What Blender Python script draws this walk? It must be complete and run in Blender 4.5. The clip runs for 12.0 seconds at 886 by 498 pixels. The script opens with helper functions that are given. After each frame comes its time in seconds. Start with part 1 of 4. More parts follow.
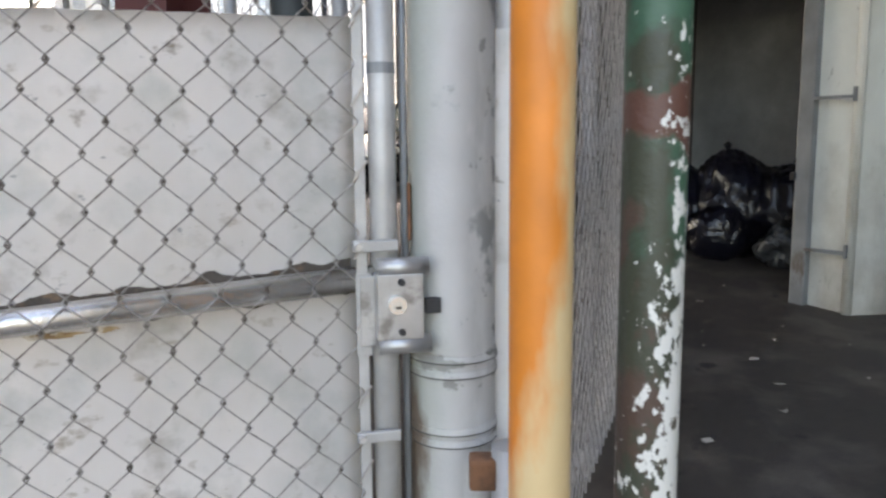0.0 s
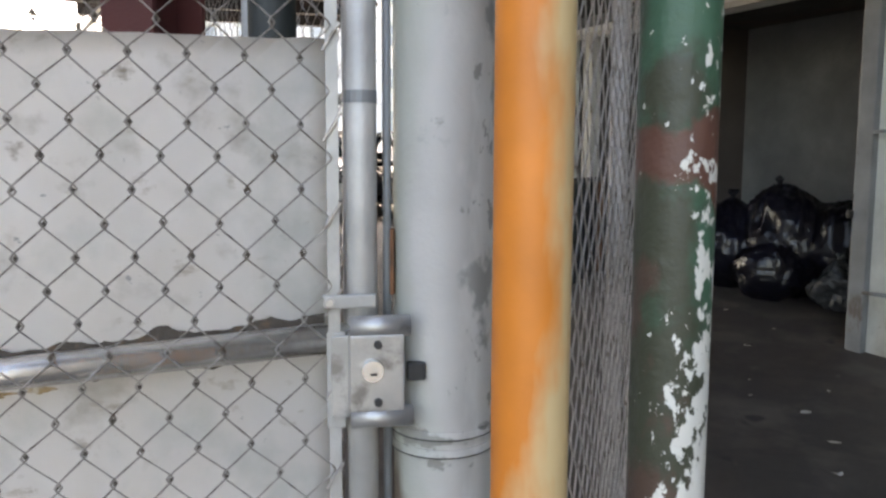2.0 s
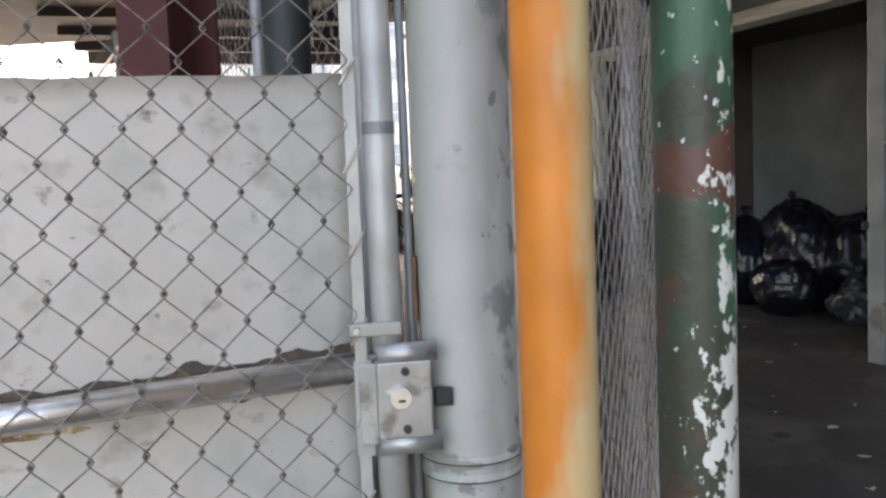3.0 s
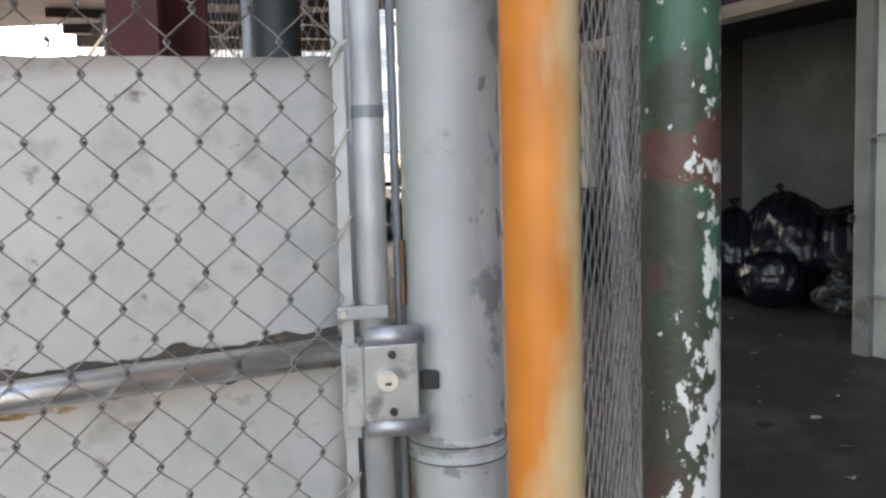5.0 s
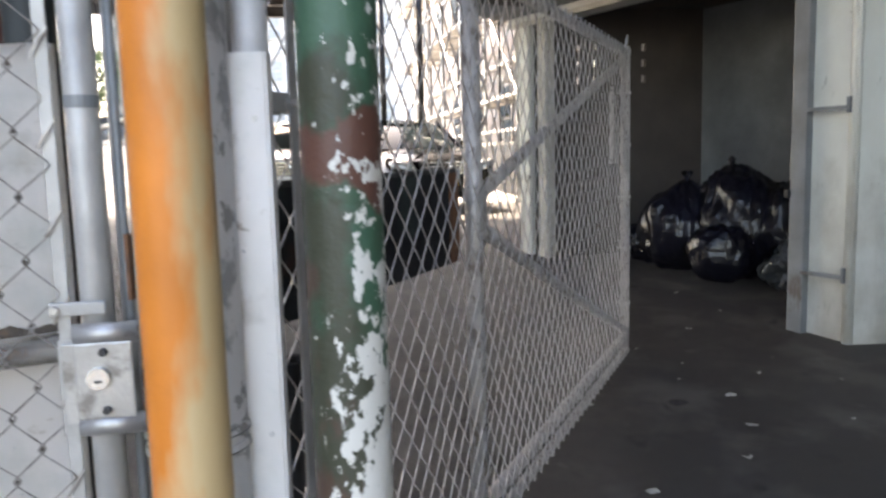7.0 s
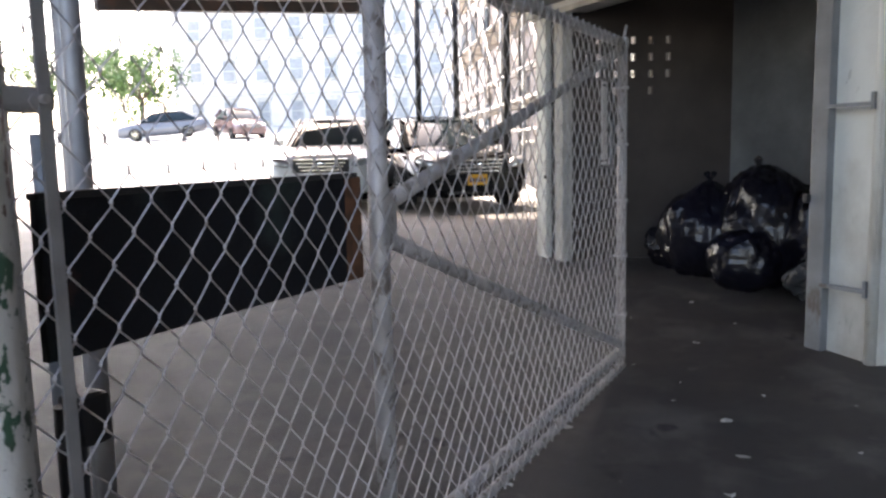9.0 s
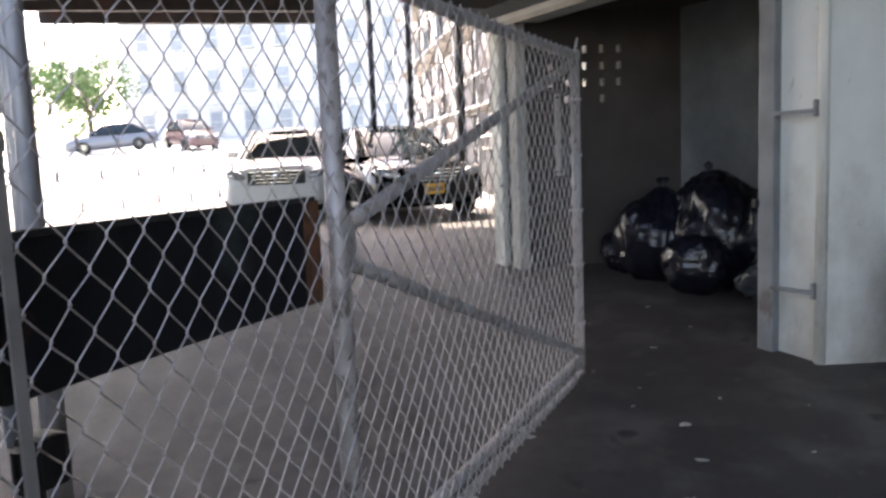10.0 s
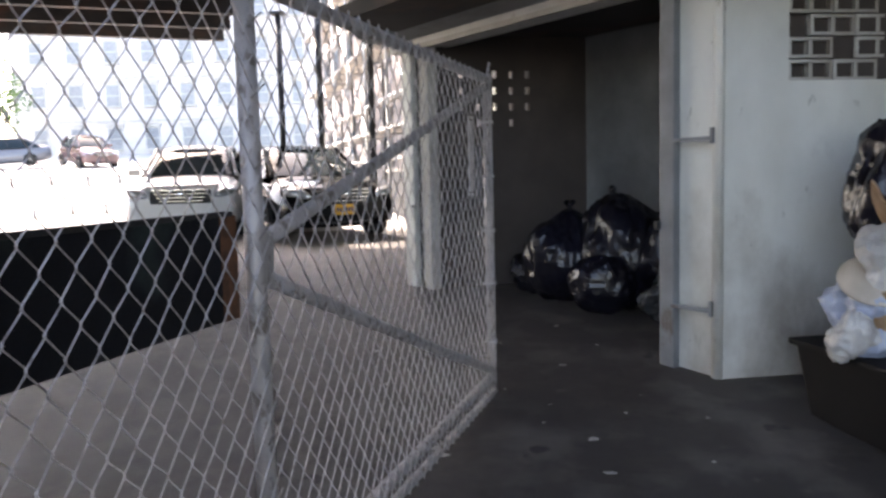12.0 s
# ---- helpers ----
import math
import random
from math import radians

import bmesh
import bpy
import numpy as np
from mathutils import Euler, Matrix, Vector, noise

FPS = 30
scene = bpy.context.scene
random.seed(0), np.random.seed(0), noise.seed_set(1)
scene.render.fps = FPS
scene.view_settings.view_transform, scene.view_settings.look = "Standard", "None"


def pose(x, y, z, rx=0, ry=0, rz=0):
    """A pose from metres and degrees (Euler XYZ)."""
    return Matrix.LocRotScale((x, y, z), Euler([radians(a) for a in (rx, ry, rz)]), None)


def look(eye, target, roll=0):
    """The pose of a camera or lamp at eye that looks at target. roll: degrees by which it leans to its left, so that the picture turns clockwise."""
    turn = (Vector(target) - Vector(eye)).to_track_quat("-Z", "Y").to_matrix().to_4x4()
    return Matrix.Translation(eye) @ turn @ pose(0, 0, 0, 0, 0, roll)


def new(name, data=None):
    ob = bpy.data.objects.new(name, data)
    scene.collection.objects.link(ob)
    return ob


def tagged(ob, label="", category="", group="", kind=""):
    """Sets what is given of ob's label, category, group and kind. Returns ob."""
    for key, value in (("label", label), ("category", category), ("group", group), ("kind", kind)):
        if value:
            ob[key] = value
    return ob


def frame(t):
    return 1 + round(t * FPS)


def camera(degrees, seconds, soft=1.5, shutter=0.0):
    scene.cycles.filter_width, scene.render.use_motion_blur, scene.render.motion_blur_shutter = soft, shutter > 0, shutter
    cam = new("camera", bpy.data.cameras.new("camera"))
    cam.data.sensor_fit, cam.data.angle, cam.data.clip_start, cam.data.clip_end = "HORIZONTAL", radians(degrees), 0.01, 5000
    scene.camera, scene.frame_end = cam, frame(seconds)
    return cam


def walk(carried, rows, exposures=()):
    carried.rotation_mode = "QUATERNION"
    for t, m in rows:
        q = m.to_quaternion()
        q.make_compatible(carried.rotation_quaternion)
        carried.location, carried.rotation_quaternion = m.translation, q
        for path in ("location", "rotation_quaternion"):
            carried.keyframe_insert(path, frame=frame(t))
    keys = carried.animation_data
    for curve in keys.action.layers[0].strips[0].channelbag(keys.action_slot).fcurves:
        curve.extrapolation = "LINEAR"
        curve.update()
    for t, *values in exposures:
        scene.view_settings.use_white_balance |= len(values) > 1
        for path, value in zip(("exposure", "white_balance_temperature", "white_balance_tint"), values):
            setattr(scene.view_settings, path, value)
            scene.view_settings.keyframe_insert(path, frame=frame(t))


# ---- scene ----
cam = camera(59.3, 12.0, soft=2.5, shutter=0.5)

PATH = [
    (0, (0.219, 0.338, 1.502), (0.178, 2.317, 1.218), -0.5),
    (0.5, (0.305, 0.369, 1.491), (0.249, 2.349, 1.215), -2.0),
    (1, (0.316, 0.481, 1.488), (0.272, 2.459, 1.196), -3.6),
    (1.5, (0.325, 0.512, 1.511), (0.223, 2.496, 1.274), -1.3),
    (2, (0.313, 0.551, 1.521), (0.152, 2.533, 1.307), 0.2),
    (2.5, (0.309, 0.536, 1.519), (0.131, 2.522, 1.368), -2.0),
    (3, (0.299, 0.533, 1.515), (0.107, 2.519, 1.379), -2.3),
    (5, (0.302, 0.528, 1.507), (0.136, 2.514, 1.343), -1.6),
    (5.5, (0.317, 0.546, 1.507), (0.187, 2.531, 1.306), -1.9),
    (6, (0.382, 0.572, 1.511), (0.21, 2.551, 1.277), -1.6),
    (6.5, (0.617, 0.577, 1.546), (0.451, 2.557, 1.317), -1.8),
    (6.8, (0.727, 0.563, 1.543), (0.553, 2.542, 1.314), -1.5),
    (7, (0.757, 0.606, 1.535), (0.58, 2.583, 1.289), -1.5),
    (7.1, (0.776, 0.623, 1.542), (0.6, 2.599, 1.282), -2.0),
    (7.5, (0.811, 0.71, 1.547), (0.595, 2.683, 1.299), -3.5),
    (7.7, (0.82, 0.776, 1.557), (0.612, 2.751, 1.319), -3.8),
    (9.3, (1.168, 0.932, 1.541), (0.837, 2.888, 1.28), -1.0),
    (9.5, (1.163, 0.902, 1.554), (0.852, 2.859, 1.287), -1.2),
    (10, (1.14, 0.923, 1.582), (0.926, 2.897, 1.342), -2.4),
    (10.5, (1.104, 0.883, 1.611), (0.992, 2.874, 1.447), -1.3),
    (11, (1.089, 0.93, 1.591), (1.01, 2.923, 1.438), -0.7),
    (11.2, (1.068, 0.901, 1.565), (0.996, 2.893, 1.402), -0.2),
    (11.5, (1.092, 0.892, 1.582), (1.03, 2.884, 1.415), -0.6),
    (12, (1.111, 0.902, 1.569), (1.133, 2.893, 1.378), -1.5),
]
walk(cam, [(t, look(eye, target, roll)) for t, eye, target, roll in PATH],
     exposures=[(0, 3.28, 8450, 15), (1, 3.27, 8450, 15), (2, 3.14, 8500, 15), (5, 3.15, 8500, 15), (6, 3.36, 8400, 15), (6.5, 3.36, 8100, 15), (7.7, 3.38, 8000, 17), (9.3, 3.12, 7450, 19), (12, 3.07, 7450, 20)])

# ---- light ----
world = bpy.data.worlds.new("world")
scene.world = world
world.use_nodes = True
wn = world.node_tree.nodes
sky = wn.new("ShaderNodeTexSky")
sky.sky_type = "NISHITA"
sky.sun_disc = False
sky.sun_elevation = radians(46.7)
sky.sun_rotation = radians(-32)
sky.dust_density = 2.0
wn["Background"].inputs["Strength"].default_value = 0.15
world.node_tree.links.new(sky.outputs[0], wn["Background"].inputs[0])
sun = new("sun", bpy.data.lights.new("sun", "SUN"))
sun.data.energy = 2.2
sun.data.angle = radians(1.0)
sun.data.color = (1.0, 0.95, 0.88)
sun.matrix_world = look((-5, 8, 10), (0, 0, 0))


# ---- materials ----
def mat(name, base, rough=0.6, metal=0.0, spots=(), grain=0.12, scale=6.0, bump=0.15, bscale=120.0, spec=0.5, random_tint=0.0):
    """spots: (colour, noise scale, threshold, softness, stretch along z, seed) patches laid one over another."""
    m = bpy.data.materials.new(name)
    m.use_nodes = True
    n, l = m.node_tree.nodes, m.node_tree.links
    b = n["Principled BSDF"]
    b.inputs["Roughness"].default_value, b.inputs["Metallic"].default_value = rough, metal
    b.inputs["Specular IOR Level"].default_value = spec
    tc = n.new("ShaderNodeTexCoord")
    big = n.new("ShaderNodeTexNoise")
    big.inputs["Scale"].default_value, big.inputs["Detail"].default_value = scale, 6
    l.new(tc.outputs["Object"], big.inputs["Vector"])
    ramp = n.new("ShaderNodeValToRGB")
    lo = [c * (1 - grain * 2) for c in base]
    hi = [min(1, c * (1 + grain)) for c in base]
    ramp.color_ramp.elements[0].position, ramp.color_ramp.elements[1].position = 0.3, 0.7
    ramp.color_ramp.elements[0].color, ramp.color_ramp.elements[1].color = (*lo, 1), (*hi, 1)
    l.new(big.outputs["Fac"], ramp.inputs["Fac"])
    col = ramp.outputs["Color"]
    for colour, sc, thr, softness, stretch, seed, *lean in spots:
        mp = n.new("ShaderNodeMapping")
        mp.inputs["Location"].default_value = (seed * 3.1, seed * 1.7, seed * 2.3)
        mp.inputs["Scale"].default_value = (1, 1, 1 / stretch)
        l.new(tc.outputs["Object"], mp.inputs["Vector"])
        nz = n.new("ShaderNodeTexNoise")
        nz.inputs["Scale"].default_value, nz.inputs["Detail"].default_value, nz.inputs["Roughness"].default_value = sc, 5, 0.6
        l.new(mp.outputs["Vector"], nz.inputs["Vector"])
        mr = n.new("ShaderNodeMapRange")
        mr.inputs["From Min"].default_value, mr.inputs["From Max"].default_value = thr - softness, thr + softness
        value = nz.outputs["Fac"]
        if lean:
            # wear and painted shade that grow along a direction of the thing, or towards a height zc
            bx, by, bz, c, zc, fall = (*lean[0], 0, 0)[:6]
            sep = n.new("ShaderNodeSeparateXYZ")
            l.new(tc.outputs["Object"], sep.inputs[0])
            for axis, k in (("X", bx), ("Y", by), ("Z", bz)):
                if k:
                    ma = n.new("ShaderNodeMath")
                    ma.operation = "MULTIPLY_ADD"
                    ma.inputs[1].default_value = k
                    l.new(sep.outputs[axis], ma.inputs[0])
                    l.new(value, ma.inputs[2])
                    value = ma.outputs[0]
            if fall:
                sub = n.new("ShaderNodeMath")
                sub.operation = "SUBTRACT"
                sub.inputs[1].default_value = zc
                l.new(sep.outputs["Z"], sub.inputs[0])
                ab = n.new("ShaderNodeMath")
                ab.operation = "ABSOLUTE"
                l.new(sub.outputs[0], ab.inputs[0])
                ma = n.new("ShaderNodeMath")
                ma.operation = "MULTIPLY_ADD"
                ma.inputs[1].default_value = -fall
                l.new(ab.outputs[0], ma.inputs[0])
                l.new(value, ma.inputs[2])
                value = ma.outputs[0]
            ad = n.new("ShaderNodeMath")
            ad.inputs[1].default_value = c
            l.new(value, ad.inputs[0])
            value = ad.outputs[0]
        l.new(value, mr.inputs["Value"])
        mx = n.new("ShaderNodeMix")
        mx.data_type = "RGBA"
        l.new(mr.outputs["Result"], mx.inputs["Factor"])
        l.new(col, mx.inputs["A"])
        mx.inputs["B"].default_value = (*colour, 1)
        col = mx.outputs["Result"]
    if random_tint:
        oi = n.new("ShaderNodeObjectInfo")
        hsv = n.new("ShaderNodeHueSaturation")
        mr = n.new("ShaderNodeMapRange")
        mr.inputs["To Min"].default_value, mr.inputs["To Max"].default_value = 1 - random_tint, 1 + random_tint
        l.new(oi.outputs["Random"], mr.inputs["Value"])
        l.new(mr.outputs["Result"], hsv.inputs["Value"])
        l.new(col, hsv.inputs["Color"])
        col = hsv.outputs["Color"]
    l.new(col, b.inputs["Base Color"])
    if bump:
        fine = n.new("ShaderNodeTexNoise")
        fine.inputs["Scale"].default_value, fine.inputs["Detail"].default_value = bscale, 4
        l.new(tc.outputs["Object"], fine.inputs["Vector"])
        bp = n.new("ShaderNodeBump")
        bp.inputs["Strength"].default_value, bp.inputs["Distance"].default_value = bump, 0.01
        l.new(fine.outputs["Fac"], bp.inputs["Height"])
        l.new(bp.outputs["Normal"], b.inputs["Normal"])
    return m


# First patch paints shade into the asphalt towards +x; the others are stains
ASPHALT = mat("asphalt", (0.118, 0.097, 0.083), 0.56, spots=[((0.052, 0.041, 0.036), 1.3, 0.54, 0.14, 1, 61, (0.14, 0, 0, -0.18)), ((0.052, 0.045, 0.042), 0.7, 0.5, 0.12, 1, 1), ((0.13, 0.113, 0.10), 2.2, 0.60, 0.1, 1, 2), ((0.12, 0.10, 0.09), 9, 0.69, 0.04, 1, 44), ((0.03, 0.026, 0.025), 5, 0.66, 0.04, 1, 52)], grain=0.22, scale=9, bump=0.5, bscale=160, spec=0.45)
CONCRETE = mat("concrete_lot", (0.5, 0.49, 0.46), 0.85, spots=[((0.36, 0.35, 0.33), 0.5, 0.55, 0.12, 1, 3)], scale=2)
SHEET = mat("white_sheet_metal", (0.84, 0.81, 0.79), 0.5, spots=[((0.70, 0.67, 0.64), 3.0, 0.53, 0.16, 1.4, 4), ((0.52, 0.49, 0.45), 6.0, 0.63, 0.06, 0.9, 5), ((0.30, 0.25, 0.20), 9.0, 0.715, 0.04, 0.7, 6), ((0.40, 0.40, 0.40), 24.0, 0.70, 0.02, 0.8, 46), ((0.44, 0.39, 0.33), 11.0, 0.675, 0.05, 0.6, 59), ((0.60, 0.60, 0.57), 4.5, 0.60, 0.08, 1.0, 60)], grain=0.06, scale=2.5, bump=0.12, bscale=14)
GALV = mat("galvanised_steel", (0.62, 0.60, 0.58), 0.34, 0.55, spots=[((0.42, 0.40, 0.37), 9, 0.60, 0.08, 2, 7)], scale=14, bump=0.15)
RAIL = mat("bright_worn_rail_steel", (0.66, 0.64, 0.61), 0.27, 0.85, spots=[((0.36, 0.33, 0.29), 16, 0.66, 0.05, 1, 7), ((0.20, 0.13, 0.08), 30, 0.74, 0.02, 1, 56)], scale=14, bump=0.12)
LOCKSTEEL = mat("lock_case_steel", (0.43, 0.425, 0.42), 0.38, 0.6, spots=[((0.22, 0.21, 0.20), 14, 0.60, 0.06, 1, 48)], scale=12, bump=0.12)
# Dark mottle paints the mesh's shadow on the pipe; the sparse brown is rust
GATEPIPE = mat("shadow_mottled_gate_pipe", (0.54, 0.51, 0.49), 0.45, 0.3, spots=[((0.24, 0.205, 0.18), 26, 0.58, 0.05, 1.6, 49), ((0.22, 0.11, 0.06), 14, 0.72, 0.03, 2, 50)], scale=12, bump=0.2)
HINGEPIPE = mat("pale_hinge_pipe_paint", (0.62, 0.60, 0.57), 0.42, 0.15, spots=[((0.40, 0.37, 0.33), 10, 0.62, 0.05, 2.5, 64), ((0.22, 0.14, 0.09), 18, 0.74, 0.03, 2, 65)], scale=9, bump=0.12)
GALV_PAINT = mat("silver_painted_steel", (0.43, 0.42, 0.405), 0.48, 0.25, spots=[((0.34, 0.32, 0.30), 12, 0.66, 0.05, 2, 8), ((0.24, 0.14, 0.09), 15, 0.74, 0.03, 2, 9)], scale=10, bump=0.12)
WIRE = mat("chain_link_wire", (0.42, 0.39, 0.365), 0.42, 0.6, spots=[((0.12, 0.09, 0.07), 28, 0.58, 0.08, 1, 10)], scale=30, bump=0)
GATEWIRE = mat("bright_gate_wire", (0.58, 0.55, 0.53), 0.45, 0.4, spots=[((0.25, 0.20, 0.17), 28, 0.62, 0.08, 1, 10)], scale=30, bump=0)
# Leaning patches paint shading: left darker, right lighter; scuffs and brown stains are real
BIGPOST = mat("side_shaded_whitewash", (0.45, 0.435, 0.42), 0.5, spots=[((0.33, 0.345, 0.30), 3, 0.60, 0.12, 3, 34, (-3.4, 0, 0.10, -0.16)), ((0.16, 0.12, 0.09), 7, 0.66, 0.06, 2.5, 36, (-3.0, 0, -0.5, 0.42)), ((0.60, 0.59, 0.575), 4, 0.60, 0.05, 3.0, 35, (4.2, 0, 0, -0.17)),
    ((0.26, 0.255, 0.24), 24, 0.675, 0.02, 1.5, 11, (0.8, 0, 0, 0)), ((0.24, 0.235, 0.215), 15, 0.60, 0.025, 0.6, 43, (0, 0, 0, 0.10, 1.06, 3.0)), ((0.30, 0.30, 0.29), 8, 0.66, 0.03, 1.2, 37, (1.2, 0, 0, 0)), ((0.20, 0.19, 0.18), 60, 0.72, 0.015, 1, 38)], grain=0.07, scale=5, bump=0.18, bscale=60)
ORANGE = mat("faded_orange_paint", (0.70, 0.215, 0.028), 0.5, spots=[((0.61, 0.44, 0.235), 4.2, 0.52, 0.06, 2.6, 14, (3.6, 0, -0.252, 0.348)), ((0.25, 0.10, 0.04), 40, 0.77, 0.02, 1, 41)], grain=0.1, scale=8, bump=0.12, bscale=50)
GREEN = mat("peeling_green_paint", (0.04, 0.105, 0.065), 0.5, spots=[((0.042, 0.047, 0.03), 6, 0.52, 0.05, 1.2, 22, (-2.5, 0, -0.36, 0.57)), ((0.075, 0.045, 0.033), 6.0, 0.64, 0.03, 1.4, 21, (-0.6, 0, -0.14, 0.21)),
    ((0.105, 0.045, 0.032), 4.0, 0.50, 0.02, 1.0, 25, (0, 0, 0, 0.20, 1.535, 3.6)), ((0.62, 0.61, 0.57), 44, 0.60, 0.012, 1.6, 16, (2.7, 0, -0.25, 0.345)), ((0.60, 0.58, 0.54), 55, 0.675, 0.012, 1.2, 42)], grain=0.15, scale=7, bump=0.35, bscale=45)
RUST = mat("rusty_steel", (0.20, 0.09, 0.045), 0.85, 0.1, spots=[((0.10, 0.05, 0.03), 18, 0.55, 0.08, 1, 17)], scale=20, bump=0.4)
RUSTDARK = mat("dark_rust", (0.085, 0.068, 0.056), 0.9, spots=[((0.20, 0.12, 0.07), 30, 0.62, 0.08, 1, 47)], scale=30, bump=0.4)
OCHRE = mat("ochre_rust_run", (0.42, 0.30, 0.17), 0.85, spots=[((0.20, 0.11, 0.05), 45, 0.56, 0.06, 1, 57), ((0.62, 0.56, 0.48), 30, 0.58, 0.06, 1, 58)], scale=30, bump=0.2)
KNOT = mat("shaded_wire_knot", (0.14, 0.12, 0.105), 0.7, 0.3, bump=0)
# Pane colour paled to stand in for glare over the far building
PANE = mat("glare_paled_glass", (0.30, 0.31, 0.32), 0.15, spec=0.5, bump=0)
DARKSTEEL = mat("dark_steel", (0.035, 0.035, 0.037), 0.55, 0.2, spots=[((0.09, 0.05, 0.035), 4, 0.66, 0.06, 1, 18)], scale=4, bump=0.15)
BOARD = mat("dark_weathered_board", (0.013, 0.014, 0.017), 0.7, spots=[((0.035, 0.05, 0.048), 3.5, 0.60, 0.08, 1, 19), ((0.07, 0.03, 0.02), 3, 0.66, 0.05, 1, 23)], scale=5, bump=0.2, spec=0.25)
WALLW = mat("white_painted_block", (0.73, 0.73, 0.68), 0.42, spots=[((0.60, 0.595, 0.54), 1.6, 0.53, 0.14, 2.5, 24), ((0.30, 0.29, 0.25), 10, 0.68, 0.04, 2, 25), ((0.62, 0.61, 0.58), 14, 0.73, 0.02, 1, 51), ((0.25, 0.215, 0.175), 2.2, 0.56, 0.2, 1.6, 62, (0, 0, -0.22, 0.14))], grain=0.08, scale=2, bump=0.25, bscale=30)
DOORGREY = mat("grey_door_steel", (0.20, 0.21, 0.22), 0.5, 0.2, spots=[((0.12, 0.10, 0.09), 8, 0.66, 0.05, 2.5, 26)], scale=5)
# Base colour lowered until the alcove side wall came out dark enough
INNER = mat("dark_interior_block", (0.062, 0.050, 0.044), 0.85, spots=[((0.045, 0.036, 0.031), 1.1, 0.5, 0.12, 1, 27)], scale=3, bump=0.3, bscale=25)
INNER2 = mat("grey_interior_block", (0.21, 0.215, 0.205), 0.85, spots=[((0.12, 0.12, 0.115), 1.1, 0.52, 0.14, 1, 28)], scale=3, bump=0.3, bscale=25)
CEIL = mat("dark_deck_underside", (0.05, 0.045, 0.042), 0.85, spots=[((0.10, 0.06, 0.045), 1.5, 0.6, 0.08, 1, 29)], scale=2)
PALE = mat("pale_sunlit_masonry", (0.62, 0.58, 0.55), 0.85, scale=1.0, grain=0.05)
BRICK = mat("tan_brick", (0.28, 0.25, 0.235), 0.85, spots=[((0.31, 0.275, 0.255), 0.8, 0.55, 0.1, 1, 30)], scale=2, bump=0.3, bscale=12)
TRIM = mat("grey_stone_trim", (0.33, 0.30, 0.27), 0.8, scale=3)
STONE = mat("pale_stone_trim", (0.55, 0.52, 0.46), 0.8, scale=3)
BAG = mat("black_bin_bag", (0.006, 0.006, 0.012), 0.27, spec=0.5, scale=4, grain=0.2, bump=0.8, bscale=22)
BAGGREY = mat("translucent_grey_bag", (0.05, 0.055, 0.06), 0.2, spec=0.7, scale=4, bump=0.9, bscale=30)
BAGWHITE = mat("white_plastic_bag", (0.50, 0.49, 0.47), 0.35, scale=6, bump=0.9, bscale=26)
RED = mat("oxide_red_column_paint", (0.085, 0.02, 0.018), 0.6, scale=4, spots=[((0.05, 0.02, 0.02), 3, 0.6, 0.1, 2, 31)])
BLACKP = mat("dark_green_column_paint", (0.02, 0.026, 0.028), 0.6, scale=4)
LITTER = mat("paper_litter", (0.6, 0.58, 0.53), 0.8, scale=40, bump=0)
CARBLACK = mat("black_car_paint", (0.004, 0.004, 0.005), 0.08, spec=0.16, grain=0.02, bump=0)
CARWHITE = mat("white_car_paint", (0.75, 0.76, 0.77), 0.15, spec=0.8, grain=0.01, bump=0)
CARGREY = mat("grey_car_paint", (0.15, 0.155, 0.165), 0.18, spec=0.8, grain=0.01, bump=0)
CARRED = mat("dusty_red_car_paint", (0.13, 0.07, 0.065), 0.18, spec=0.8, grain=0.01, bump=0)
CARGLASS = mat("tinted_car_glass", (0.02, 0.03, 0.035), 0.05, spec=0.1, grain=0.0, bump=0)
CHROME = mat("chrome", (0.7, 0.7, 0.71), 0.12, 1.0, grain=0.02, bump=0)
LAMPGLASS = mat("headlight_glass", (0.6, 0.62, 0.64), 0.08, 0.6, grain=0.02, bump=0)
TYRE = mat("tyre_rubber", (0.012, 0.012, 0.012), 0.8, bump=0.1)
PLATE = mat("yellow_number_plate", (0.75, 0.38, 0.03), 0.45, bump=0)
PLATEINK = mat("navy_plate_ink", (0.02, 0.03, 0.12), 0.5, bump=0)
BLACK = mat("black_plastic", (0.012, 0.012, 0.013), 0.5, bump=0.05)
LEAF = mat("leaves", (0.10, 0.17, 0.045), 0.6, grain=0.3, scale=3, bump=0, random_tint=0.2)
BARK = mat("bark", (0.10, 0.075, 0.055), 0.9, bump=0.5, bscale=30)
BRASS = mat("lock_cylinder_metal", (0.72, 0.71, 0.68), 0.25, 0.8, bump=0)
CARD = mat("brown_cardboard", (0.30, 0.19, 0.11), 0.85, spots=[((0.42, 0.30, 0.20), 5, 0.55, 0.1, 1, 33)], scale=6)
PLANK = mat("grey_scaffold_plank", (0.38, 0.35, 0.31), 0.85, scale=3)
TUBBLACK = mat("dull_black_tub", (0.007, 0.006, 0.006), 0.7, spec=0.15, bump=0.1)
CREAM = mat("cream_plastic", (0.50, 0.44, 0.36), 0.4, spots=[((0.40, 0.33, 0.25), 8, 0.62, 0.06, 1, 63)], scale=6)
BLUEBAG = mat("pale_blue_plastic", (0.36, 0.41, 0.52), 0.4, bump=0.8, bscale=30)


